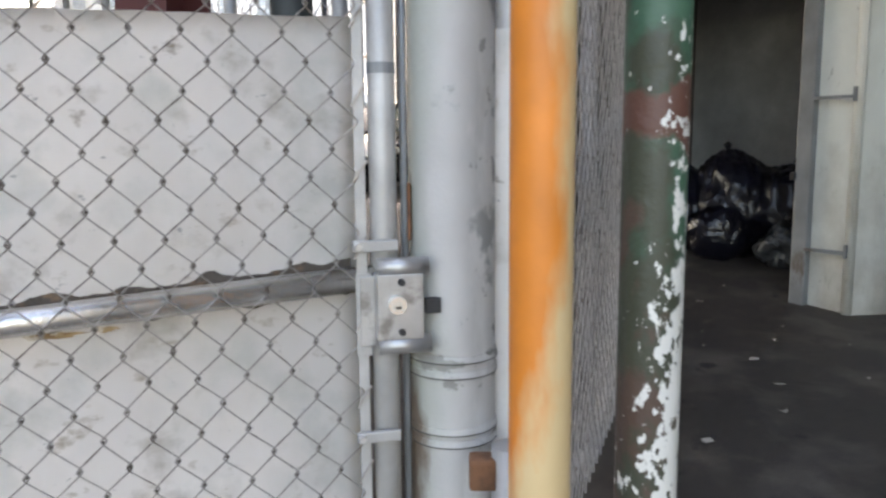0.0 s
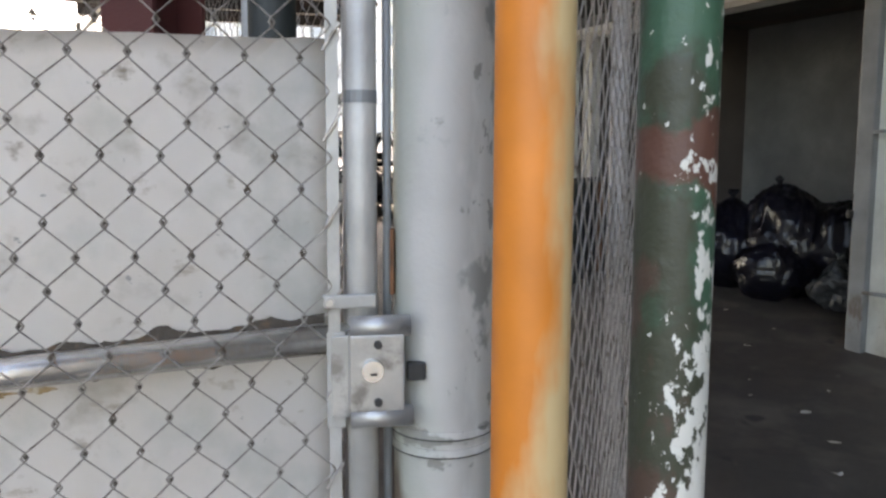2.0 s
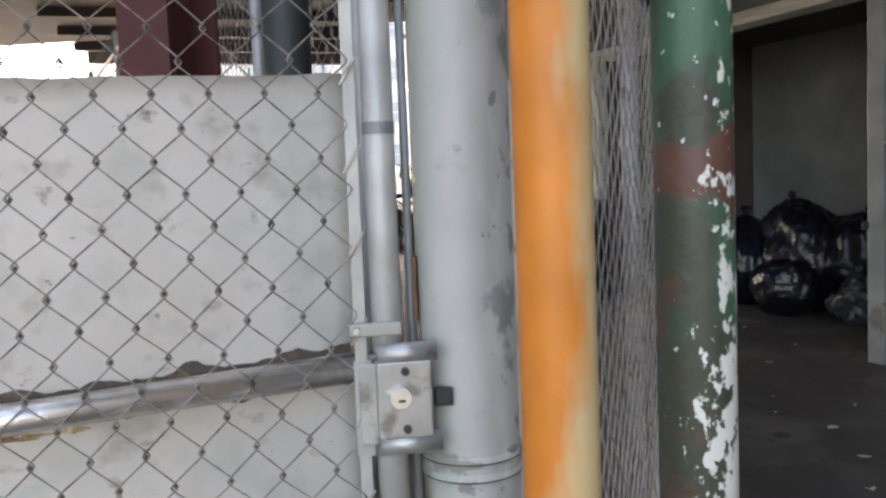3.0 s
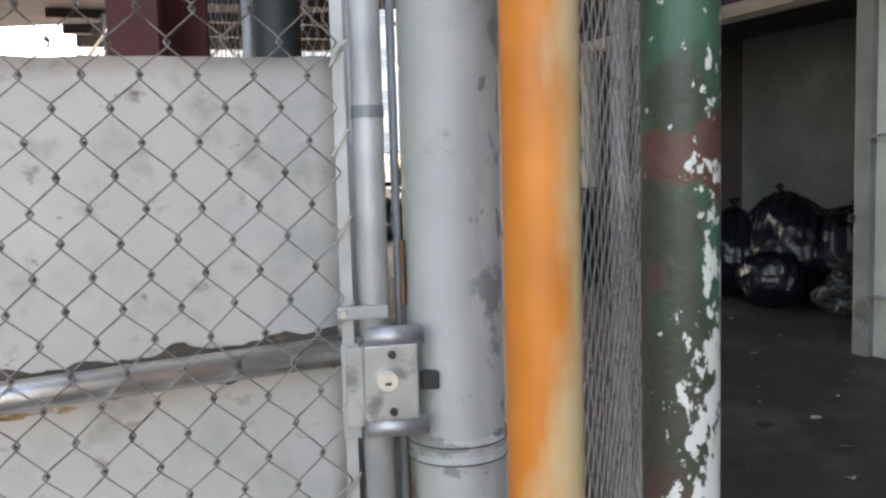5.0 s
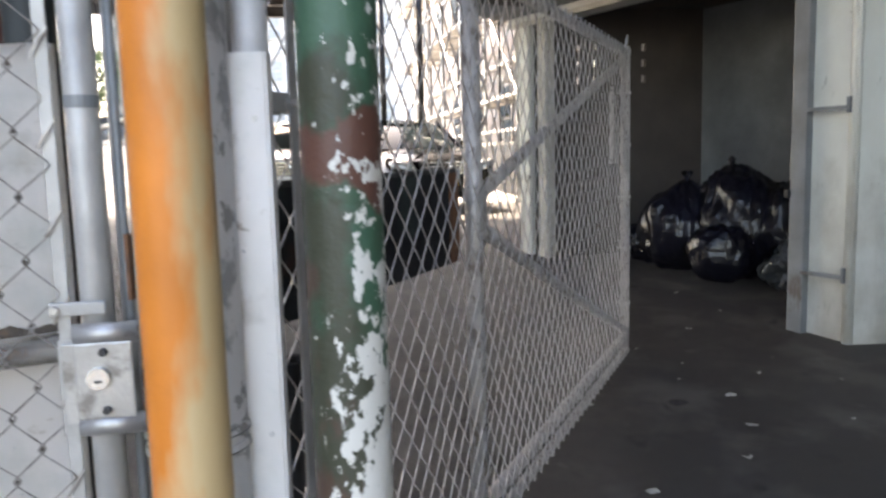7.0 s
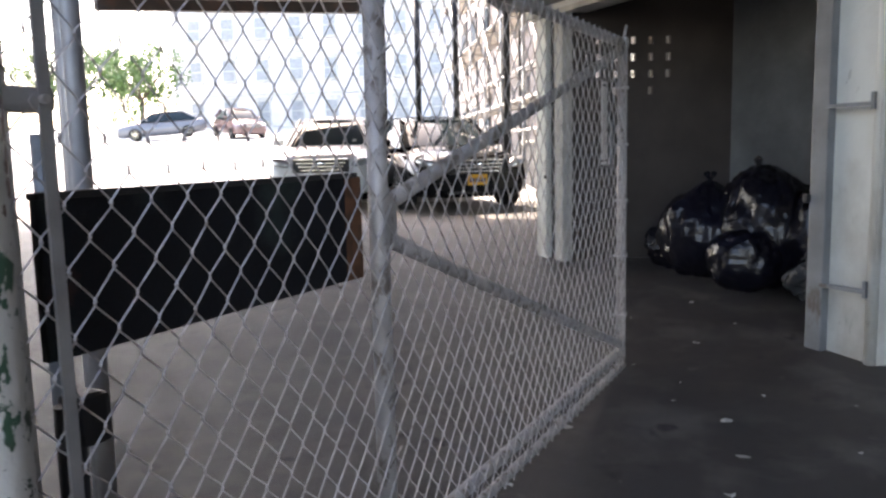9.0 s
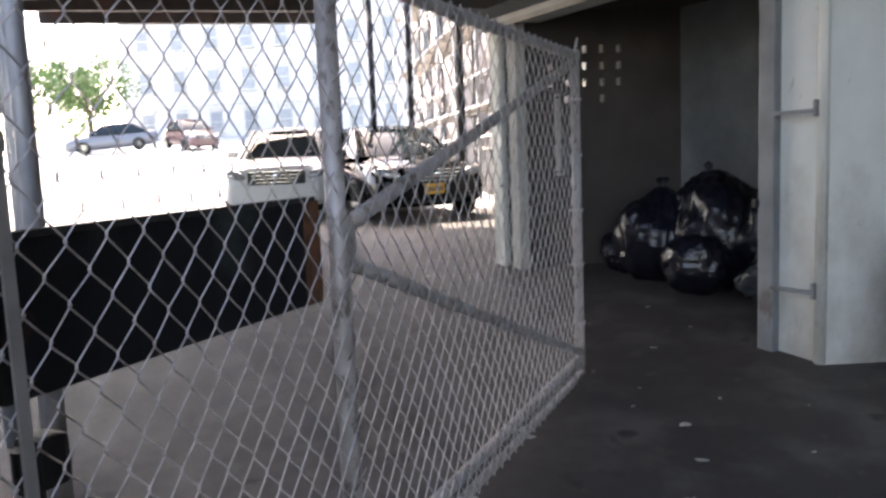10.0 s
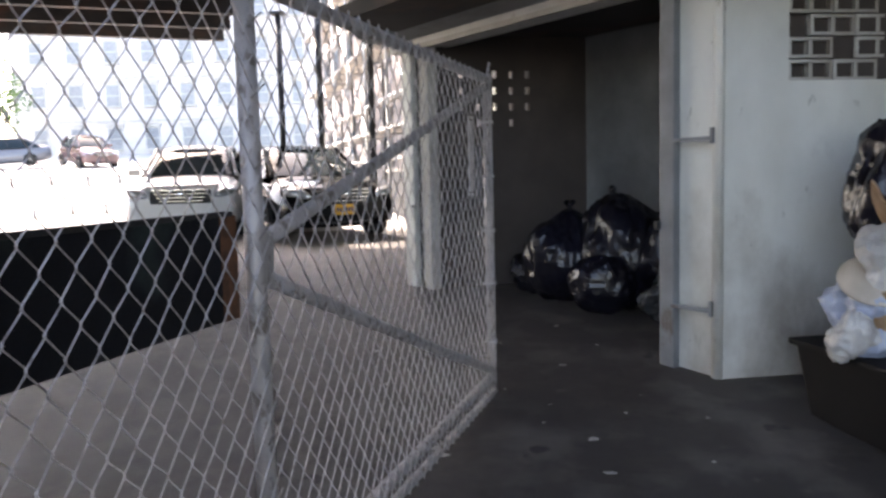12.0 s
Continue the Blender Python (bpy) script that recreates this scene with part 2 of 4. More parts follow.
# ---- mesh helpers ----
def add_box(bm, size, m=None, bevel=0.0):
    """A box of that size centred at the origin, moved by m."""
    r = bmesh.ops.create_cube(bm, size=1.0, matrix=Matrix.Diagonal((*size, 1)))
    vs = r["verts"]
    if bevel:
        es = list({e for v in vs for e in v.link_edges})
        vs = [v for v in bmesh.ops.bevel(bm, geom=es, offset=bevel, segments=2, affect="EDGES", profile=0.6)["verts"]]
    if m is not None:
        bmesh.ops.transform(bm, matrix=m, verts=vs)
    return vs


def boxm(size, m=None, bevel=0.0):
    bm = bmesh.new()
    add_box(bm, size, m, bevel)
    return bm


def add_tube(bm, a, b, r, seg=12, r2=None, caps=True):
    a, b = Vector(a), Vector(b)
    d = b - a
    m = Matrix.Translation((a + b) / 2) @ d.to_track_quat("Z", "Y").to_matrix().to_4x4()
    bmesh.ops.create_cone(bm, cap_ends=caps, segments=seg, radius1=r, radius2=r if r2 is None else r2, depth=d.length, matrix=m)


def tube(a, b, r, seg=16, r2=None):
    bm = bmesh.new()
    add_tube(bm, a, b, r, seg, r2)
    return bm


def link(name, bm, material, parent=None, smooth=False):
    me = bpy.data.meshes.new(name)
    bmesh.ops.recalc_face_normals(bm, faces=bm.faces)
    bm.to_mesh(me)
    bm.free()
    if smooth:
        for p in me.polygons:
            p.use_smooth = len(p.vertices) == 4 or smooth == "all"
    me.materials.append(material)
    ob = new(name, me)
    if parent is not None:
        ob.parent = parent
    return ob


def part(name, bm, material, parent, label="", smooth=False):
    ob = link(name, bm, material, parent, smooth)
    if label:
        ob["label"] = label
    return ob


def thing(name, label, category, m=None, group="", kind=""):
    ob = new(name)
    ob.empty_display_size = 0.1
    if m is not None:
        ob.matrix_world = m
    return tagged(ob, label, category, group, kind)


def single(name, bm, material, label, category, group="", kind="", smooth=False, m=None):
    ob = link(name, bm, material, None, smooth)
    if m is not None:
        ob.matrix_world = m
    return tagged(ob, label, category, group, kind)


def ground(y):
    """Height of the sloping drive: a ramp up to the lot, then a gentle rise."""
    if y < 9.5:
        return -0.114 + 0.0805 * y
    if y < 15:
        return 0.651
    return 0.651 + 0.065 * (y - 15)


def along(p, q):
    """Frame with x from p to q in plan, z up, origin at p; also the length."""
    d = Vector((q[0] - p[0], q[1] - p[1], 0))
    return pose(p[0], p[1], 0, 0, 0, math.degrees(math.atan2(d.y, d.x))), d.length


def wall_slab(name, p, q, z0, z1, thick, material, label, category="wall"):
    m, n = along(p, q)
    return single(name, boxm((n, thick, z1 - z0), pose(n / 2, thick / 2, (z0 + z1) / 2)), material, label, category, kind="structure", m=m)


def mesh_wires(w, h, dx=0.0845, dz=0.1025, r=0.0021, seed=1):
    """Woven chain link in the xz plane, x 0..w, z 0..h: zigzag wires, bowed a little, that hook into each other at the knots."""
    rnd = random.Random(seed)
    verts, faces = [], []
    nw = int(w / (dx / 2))
    nz = int(h / (dz / 2))
    sag = [[Vector((rnd.uniform(-0.0022, 0.0022), rnd.uniform(-0.0015, 0.0015), rnd.uniform(-0.0026, 0.0026))) for _ in range(nw + 2)] for _ in range(nz + 2)]
    for i in range(nw):
        last = None
        for j in range(nz + 1):
            steps = ((0.0, None), (0.13, 1), (0.5, 1), (0.87, 1)) if j < nz else ((0.0, None),)
            for f, _ in steps:
                right = (j + i) % 2
                k0, k1 = (i + 1, i) if right else (i, i + 1)
                e = f if f in (0.0, 0.5) else (0.075 if f < 0.5 else 0.925)
                over = 0.004
                x0 = k0 * dx / 2 + (over if right else -over)
                x1 = k1 * dx / 2 + (-over if right else over)
                off = sag[j][k0].lerp(sag[min(j + 1, nz)][k1], f)
                y0 = 0.0032 if right else -0.0032
                p = Vector((x0 + (x1 - x0) * e, y0 * (1 - 2 * f), (j + f) * dz / 2)) + off
                base = len(verts)
                for ax, ay in ((r, 0), (0, r), (-r, 0), (0, -r)):
                    verts.append((p.x + ax, p.y + ay, p.z))
                if last is not None:
                    for k in range(4):
                        faces.append((last + k, last + (k + 1) % 4, base + (k + 1) % 4, base + k))
                last = base
    me = bpy.data.meshes.new("mesh")
    me.from_pydata(verts, [], faces)
    return me


def mesh_knots(w, h, dx=0.0845, dz=0.1025, s=0.0042):
    """The hooked crossings of the same weave, as small faceted lumps; in KNOT colour they paint shade."""
    verts, faces = [], []
    for k in range(1, int(w / (dx / 2))):
        for j in range(int(h / (dz / 2)) + 1):
            if (k + j) % 2 == 0:
                x, z, b = k * dx / 2, j * dz / 2, len(verts)
                verts += [(x - s, 0, z), (x + s, 0, z), (x, -s, z), (x, s, z), (x, 0, z - s * 1.1), (x, 0, z + s * 1.1)]
                for f in ((0, 2, 5), (2, 1, 5), (1, 3, 5), (3, 0, 5), (2, 0, 4), (1, 2, 4), (3, 1, 4), (0, 3, 4)):
                    faces.append(tuple(b + q for q in f))
    me = bpy.data.meshes.new("knots")
    me.from_pydata(verts, [], faces)
    return me


def mesh_part(name, me, material, parent, m=None, label=""):
    me.materials.append(material)
    ob = new(name, me)
    ob.parent = parent
    if m is not None:
        ob.matrix_local = m
    if label:
        ob["label"] = label
    return ob


# ---- ground ----
bm = bmesh.new()
ys = [-60, -20, -6, -2, 0, 2, 4, 6, 8, 9.2, 9.5, 9.8, 12, 15, 15.5, 20, 40, 90]
xs = [-90, -30, -12, -8, -4, 0, 4, 8, 12, 30, 90]
vv = [[bm.verts.new((x, y, ground(y))) for x in xs] for y in ys]
for j in range(len(ys) - 1):
    for i in range(len(xs) - 1):
        bm.faces.new((vv[j][i], vv[j][i + 1], vv[j + 1][i + 1], vv[j + 1][i]))
single("ground", bm, ASPHALT, "stained asphalt drive, shade painted in on the right, sloping up to the lot", "ground", kind="structure")
bm = bmesh.new()
ys2 = [14.2, 15, 15.5, 20, 40, 89]
vv = [[bm.verts.new((x, y, ground(y) + 0.006)) for x in (-80, -40, -12, 0, 2)] for y in ys2]
for j in range(len(ys2) - 1):
    for i in range(4):
        bm.faces.new((vv[j][i], vv[j][i + 1], vv[j + 1][i + 1], vv[j + 1][i]))
single("pavement", bm, CONCRETE, "pale sunlit concrete of the parking lot", "pavement", kind="structure")

# ---- garage alcove and right wall ----
JL, JR = (1.06, 7.90), (2.62, 5.62)
FM, FL = along(JL, JR)
HOLE0, CORNER = (1.10, 7.96), (2.565, 8.26)
BACK_END = (4.75, 5.10)

# side wall with a lattice of small vent holes, built from blocks around the openings
HM, HL = along(HOLE0, CORNER)
side = thing("wall_side", "dark block wall pierced by small vents", "wall", HM, kind="structure")
hx = [0.30 + 0.155 * i for i in range(5)]
hz = [2.025 + 0.1445 * j for j in range(4)]
HW, HH, TH = 0.044, 0.068, 0.055
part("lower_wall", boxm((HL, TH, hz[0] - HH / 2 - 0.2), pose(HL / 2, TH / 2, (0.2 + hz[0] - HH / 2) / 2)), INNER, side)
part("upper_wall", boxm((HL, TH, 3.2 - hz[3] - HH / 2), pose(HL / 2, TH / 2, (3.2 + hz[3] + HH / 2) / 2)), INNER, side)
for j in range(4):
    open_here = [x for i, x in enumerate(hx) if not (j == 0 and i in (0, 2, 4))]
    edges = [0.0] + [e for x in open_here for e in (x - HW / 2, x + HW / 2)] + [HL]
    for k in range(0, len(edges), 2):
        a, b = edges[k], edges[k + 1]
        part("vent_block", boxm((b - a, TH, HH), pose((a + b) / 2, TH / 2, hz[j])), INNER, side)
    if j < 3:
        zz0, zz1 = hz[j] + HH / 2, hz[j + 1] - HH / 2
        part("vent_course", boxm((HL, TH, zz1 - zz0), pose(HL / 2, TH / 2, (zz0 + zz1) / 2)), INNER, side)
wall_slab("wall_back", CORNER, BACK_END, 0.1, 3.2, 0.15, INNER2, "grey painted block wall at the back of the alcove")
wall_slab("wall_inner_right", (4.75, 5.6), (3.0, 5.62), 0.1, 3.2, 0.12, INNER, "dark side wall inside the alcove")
single("ceiling", boxm((4.4, 3.6, 0.12), pose(2.2, 0.9, 2.86)), CEIL, "dark alcove ceiling", "ceiling", kind="structure", m=FM)

# left jamb: outer post, black door track, inner post
jamb = thing("door_jamb", "white painted steel jamb with a black roller track", "door jamb", FM, kind="structure")
part("outer_post", boxm((0.16, 0.14, 2.6), pose(-0.30, 0.07, 1.78), 0.008), WALLW, jamb)
part("door_track", boxm((0.07, 0.10, 2.6), pose(-0.175, 0.10, 1.78), 0.004), BLACK, jamb)
part("inner_post", boxm((0.13, 0.12, 2.5), pose(-0.065, 0.09, 1.73), 0.008), STONE, jamb, "scuffed pale grey post")
part("track_bolt", boxm((0.03, 0.02, 0.03), pose(-0.22, -0.008, 1.28), 0.004), BLACK, jamb)
# lintel and roller housing
lint = thing("lintel", "pale concrete lintel with a grey roller shutter housing", "lintel", FM, kind="structure")
part("beam", boxm((FL + 0.75, 0.25, 0.5), pose(FL / 2 - 0.2, 0.13, 2.95)), WALLW, lint)
part("beam_edge", boxm((FL + 0.4, 0.03, 0.045), pose(FL / 2 - 0.2, -0.018, 2.70), 0.006), STONE, lint, "pale steel angle edge")
bm = bmesh.new()
pts = [(0, 2.78), (-0.26, 2.80), (-0.40, 2.90), (-0.40, 3.16), (0, 3.2)]
fa = [bm.verts.new((-0.62, y, z)) for y, z in pts]
fb = [bm.verts.new((FL + 0.1, y, z)) for y, z in pts]
bm.faces.new(fa)
bm.faces.new(fb[::-1])
for k in range(5):
    bm.faces.new((fa[k], fb[k], fb[(k + 1) % 5], fa[(k + 1) % 5]))
part("shutter_housing", bm, DOORGREY, lint, "weathered grey shutter housing")

# right jamb: grey channel, white panel and rounded pillar
rj = thing("door_frame", "grey steel door channel bolted to a white pillar", "door frame", FM, kind="structure")
part("channel", boxm((0.11, 0.13, 2.6), pose(FL - 0.075, 0.02, 1.62), 0.008), DOORGREY, rj)
part("bracket", boxm((0.29, 0.025, 0.022), pose(FL + 0.13, -0.075, 1.735)), DOORGREY, rj, "thin steel bracket")
part("bracket", boxm((0.29, 0.025, 0.022), pose(FL + 0.13, -0.075, 0.735)), DOORGREY, rj, "thin steel bracket")
part("bracket_end", boxm((0.02, 0.02, 0.09), pose(FL + 0.275, -0.085, 1.75)), DOORGREY, rj)
part("bracket_end", boxm((0.02, 0.02, 0.09), pose(FL + 0.275, -0.085, 0.75)), DOORGREY, rj)
part("latch_pin", boxm((0.03, 0.05, 0.05), pose(FL - 0.135, -0.05, 1.22), 0.006), BLACK, rj)

PC = FM @ Vector((FL + 0.28, 0.0, 0))
WALL_A = (PC.x, PC.y)
WALL_B = (PC.x + 4.5, PC.y + 0.45)
m, n = along((FM @ Vector((FL - 0.07, 0, 0)))[:2], WALL_A)
single("pillar_panel", boxm((n - 0.02, 0.10, 4.2), pose(n / 2, 0.06, 2.35), 0.006), WALLW, "flat white painted panel beside the channel", "wall panel", kind="structure", m=m)
WM, WL = along(WALL_A, WALL_B)
single("pillar_corner", tube((0, 0, 0.25), (0, 0, 4.5), 0.035, 20), WALLW, "rounded white pillar corner", "pillar", kind="structure", smooth=True, m=WM @ pose(0, 0.03, 0))
single("conduit", tube((0, 0, 0.9), (0, 0, 4.4), 0.011, 10), WALLW, "thin white painted conduit up the pillar", "conduit", smooth=True, m=WM @ pose(-0.012, -0.018, 0))

# breeze block wall: solid below, pierced blocks above
bw = thing("wall_breeze", "white painted wall with pierced breeze blocks above", "wall", WM, kind="structure")
Z0, BX = 2.055, 0.40
part("solid_wall", boxm((WL, 0.18, Z0 - 0.1), pose(WL / 2, 0.09, (Z0 + 0.1) / 2)), WALLW, bw)
part("solid_strip", boxm((BX, 0.18, 4.4 - Z0), pose(BX / 2, 0.09, (4.4 + Z0) / 2)), WALLW, bw)
# Black sheet stands in for the unlit space behind the pierced blocks
part("shade_sheet", boxm((WL - BX, 0.08, 4.4 - Z0), pose((WL + BX) / 2, 0.125, (4.4 + Z0) / 2)), BLACK, bw, "black sheet standing in for shade behind the blocks")


def pierced(w, h, t, cells):
    """One block, w by h, with square cells through it."""
    b = bmesh.new()
    cw = w / cells
    o = 0.018
    add_box(b, (w, t, o), pose(w / 2, t / 2, o / 2))
    add_box(b, (w, t, o), pose(w / 2, t / 2, h - o / 2))
    for k in range(cells + 1):
        ww = o if k in (0, cells) else o * 1.3
        x = o / 2 if k == 0 else (w - o / 2 if k == cells else k * cw)
        add_box(b, (ww, t, h - 2 * o), pose(x, t / 2, h / 2))
    return b


b2 = link("breeze_block", pierced(0.27, 0.118, 0.075, 2), WALLW, bw)
b2.location = (BX, 0.004, Z0)
for j in range(9):
    x, k = BX, j % 3
    while x < 2.9:
        if k % 3 == 2:
            x += 0.135
        else:
            if (j, x) != (0, BX):
                ob = new("breeze_block", b2.data)
                ob.parent = bw
                ob.location = (x, 0.004, Z0 + j * 0.128)
            x += 0.278
        k += 1
part("mortar_bed", boxm((WL - BX, 0.07, 0.01), pose((WL + BX) / 2, 0.042, Z0 - 0.005)), WALLW, bw)
# Out of view, added to keep skylight off the right of the drive
wall_slab("shade_wall_east", (4.3, -7.0), (4.3, 6.2), -0.8, 6.5, 0.2, INNER2, "unseen plain grey wall added to shade the drive")
# deck roof, stretched past its seen part, and an added unseen overhang, both to shade the drive
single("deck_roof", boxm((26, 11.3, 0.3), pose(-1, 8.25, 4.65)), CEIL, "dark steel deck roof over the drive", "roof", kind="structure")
single("shade_overhang", boxm((5.9, 3.4, 0.3), pose(3.85, 0.9, 4.65)), CEIL, "unseen dark overhang added to shade the drive", "roof", kind="structure")
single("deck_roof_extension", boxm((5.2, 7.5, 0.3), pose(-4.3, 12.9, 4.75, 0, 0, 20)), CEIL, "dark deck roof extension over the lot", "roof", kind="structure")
for i in range(6):
    single("deck_beam", boxm((5.2, 0.16, 0.28), pose(-4.3, 12.9, 4.5, 0, 0, 20) @ pose(0, 3.4 - 1.3 * i, 0), 0.01), CEIL, "dark rusted steel deck beam", "beam", group="deck beams")
wall_slab("wall_rear_right", (7.0, -4.0), (7.0, 5.6), -0.6, 4.6, 0.2, WALLW, "unseen plain wall added to close off and shade the yard")
# Never in view; 18 m high only to keep the sun off the gate
wall_slab("wall_sun_block", (-9.0, -9.0), (-9.0, 7.5), -0.9, 18.0, 0.2, BRICK, "unseen plain wall added to close off and shade the yard")


# ---- posts at the gate ----
def post(name, x, y, r, z1, material, label, tilt=(0, 0)):
    g = ground(y) - 0.05
    bm = bmesh.new()
    n = 24
    rings = []
    rnd = random.Random(int(x * 1000))
    for k in range(31):
        f = k / 30
        z = g + (z1 - g) * f
        ring = []
        for i in range(n):
            a = 2 * math.pi * i / n
            rr = r * (1 + 0.008 * noise.noise((math.cos(a) * 2, math.sin(a) * 2, z * 5 + x * 9)))
            ring.append(bm.verts.new((rr * math.cos(a) + tilt[0] * (z - 1.4), rr * math.sin(a) + tilt[1] * (z - 1.4), z)))
        rings.append(ring)
    for a, b in zip(rings, rings[1:]):
        for i in range(n):
            bm.faces.new((a[i], a[(i + 1) % n], b[(i + 1) % n], b[i]))
    bm.faces.new(rings[-1])
    return single(name, bm, material, label, "post", smooth=True, m=pose(x, y, 0))


big = thing("gate_post", "large whitewashed steel gate post with scuffed bands", "post", pose(0.205, 1.88, 0))
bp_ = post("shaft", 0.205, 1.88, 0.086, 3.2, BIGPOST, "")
bp_.parent = big
bp_.matrix_local = Matrix()
for k in ("label", "category"):
    if k in bp_:
        del bp_[k]
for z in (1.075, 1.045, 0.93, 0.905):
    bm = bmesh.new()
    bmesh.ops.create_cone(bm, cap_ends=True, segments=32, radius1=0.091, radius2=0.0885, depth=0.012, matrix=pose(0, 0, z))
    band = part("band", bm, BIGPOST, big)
    part("seam", tube((0, 0, z - 0.0085), (0, 0, z - 0.006), 0.0908, 32), DARKSTEEL, band)
part("rust_plate", boxm((0.006, 0.04, 0.11), pose(-0.082, -0.03, 1.36)), RUST, big, "rust stained weld plate")
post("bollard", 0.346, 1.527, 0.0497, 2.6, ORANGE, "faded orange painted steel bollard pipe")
gp = post("pipe_post", 0.537, 1.613, 0.0525, 2.9, GREEN, "green pipe post with rust and peeling white paint")
sh = thing("filler_sheet", "white painted steel filler sheet beside the gate post", "metal sheet", pose(0.318, 1.899, 0, 0, 0, 3))
part("sheet", boxm((0.062, 0.006, 1.70), pose(0, 0, 0.86), 0.0015), SHEET, sh)
part("lip", boxm((0.006, 0.028, 1.70), pose(0.034, 0.012, 0.86), 0.002), SHEET, sh)
for z in (0.45, 1.05, 1.6):
    part("rivet", tube((0.012, -0.0055, z), (0.012, -0.0025, z), 0.005, 10), GALV, sh)
post("hinge_post", 0.250, 2.02, 0.024, 3.0, GALV_PAINT, "grey steel gate hinge post")
st = thing("pipe_stub", "rusted steel pipe stub by the gate post", "pipe stub", pose(0.31, 1.70, ground(1.7)))
part("pipe", tube((0, 0, 0), (0, 0, 0.92), 0.034, 18), GALV_PAINT, st, smooth=True)
part("rust_collar", boxm((0.05, 0.05, 0.06), pose(-0.05, 0.0, 0.87), 0.008), RUST, st, "flaking rusty bracket")

# ---- locked gate with the white sheet ----
GA = math.degrees(math.atan(0.28))
LG = pose(0.075, 1.815, 0, 0, 0, GA)
lg = thing("locked_gate", "locked chain-link gate backed by a white sheet", "gate", LG)
W1 = 1.75
part("end_stile", tube((0, 0, 0.12), (0, 0, 2.75), 0.026, 18), GALV_PAINT, lg, smooth=True)
part("far_stile", tube((-W1, 0, 0.12), (-W1, 0, 2.75), 0.026, 18), GALV_PAINT, lg, smooth=True)
part("mid_rail", tube((-W1, -0.002, 1.108), (-0.02, -0.002, 1.237), 0.0245, 24), RAIL, lg, "bright worn galvanised pipe", smooth=True)
part("bottom_rail", tube((-W1, 0.0, 0.15), (-0.02, 0.0, 0.15), 0.021, 16), GALV, lg, smooth=True)
part("top_rail", tube((-W1, 0.0, 2.72), (-0.02, 0.0, 2.72), 0.021, 16), GALV, lg, smooth=True)
part("tension_bar", boxm((0.020, 0.006, 2.5), pose(-0.047, -0.022, 1.42), 0.001), GALV_PAINT, lg)
mesh_part("chain_link", mesh_wires(1.655, 2.55, seed=3), WIRE, lg, pose(-1.702, -0.028, 0.15), "woven rusty wire, shade painted at the knots")
# Dark lumps stand in for the shade where the wires hook
tagged(mesh_part("wire_knot", mesh_knots(1.655, 2.55), KNOT, lg, pose(-1.702, -0.028, 0.15)), kind="stuff")
part("edge_strip", boxm((0.03, 0.006, 0.16), pose(-0.045, -0.026, 1.17), 0.002), GALV_PAINT, lg)
for z in (1.302, 0.93, 2.0, 0.45, 2.5):
    c = part("clamp", boxm((0.085, 0.012, 0.022), pose(-0.022, -0.034, z), 0.003), GALV_PAINT, lg, "pressed steel tension band")
    bm = bmesh.new()
    bmesh.ops.create_cone(bm, cap_ends=True, segments=12, radius1=0.008, radius2=0.006, depth=0.01, matrix=pose(-0.055, -0.043, z, 90))
    part("bolt", bm, GALV, c)
part("collar", tube((0, 0, 1.62), (0, 0, 1.64), 0.0272, 18), DOORGREY, lg)
for z in (1.01, 1.16, 1.30, 1.44, 1.58, 1.72, 1.86, 0.86, 0.7):
    bm = bmesh.new()
    add_tube(bm, (-0.062, -0.03, z - 0.022), (-0.034, -0.03, z + 0.022), 0.0024, 6)
    part("tie_wire", bm, WIRE, lg)
sheet = thing("gate_sheet", "white sheet metal wired behind the chain-link", "metal sheet", LG @ pose(0, 0.042, 0))
bm = bmesh.new()
nx, nzz = 40, 36
grid = [[bm.verts.new((-W1 + (W1 - 0.045) * i / nx, 0.006 * noise.noise((i * 0.23, j * 0.19, 1.0)) + 0.0012 * noise.noise((i * 0.9, j * 0.8, 4.0)),
                       0.18 + 1.547 * j / nzz + 0.004 * noise.noise((i * 0.6, 0, 9.0)) * (j == nzz))) for i in range(nx + 1)] for j in range(nzz + 1)]
for j in range(nzz):
    for i in range(nx):
        bm.faces.new((grid[j][i], grid[j][i + 1], grid[j + 1][i + 1], grid[j + 1][i]))
bmesh.ops.solidify(bm, geom=bm.faces[:], thickness=0.003)
part("panel", bm, SHEET, sheet, smooth=True)
def torn_edge(side, seed):
    """Ragged rusty lip along one side of the slot that the rail lies in, standing a little off the sheet."""
    rr = random.Random(seed)
    bm = bmesh.new()
    inner, outer = [], []
    n = 190
    for k in range(n + 1):
        x = -W1 + 0.02 + (W1 - 0.08) * k / n
        zr = 1.2375 + 0.0746 * (x + 0.02)
        wide = max(0.0, noise.noise((x * 14 + seed, seed, 0.3)) + 0.02) * 0.022 + max(0.0, noise.noise((x * 55, seed * 2.0, 1.3))) * 0.008 + 0.0012
        inner.append(bm.verts.new((x, -0.0068, zr + side * 0.019)))
        outer.append(bm.verts.new((x + rr.uniform(-0.001, 0.001), -0.0068 - 0.003 * rr.random(), zr + side * (0.0245 + wide))))
    for k in range(n):
        bm.faces.new((inner[k], inner[k + 1], outer[k + 1], outer[k]))
    return bm


part("torn_edge", torn_edge(1, 3), RUSTDARK, sheet, "ragged rusty lip of the torn slot")
part("torn_edge", torn_edge(-1, 8), RUSTDARK, sheet, "ragged rusty lip of the torn slot")


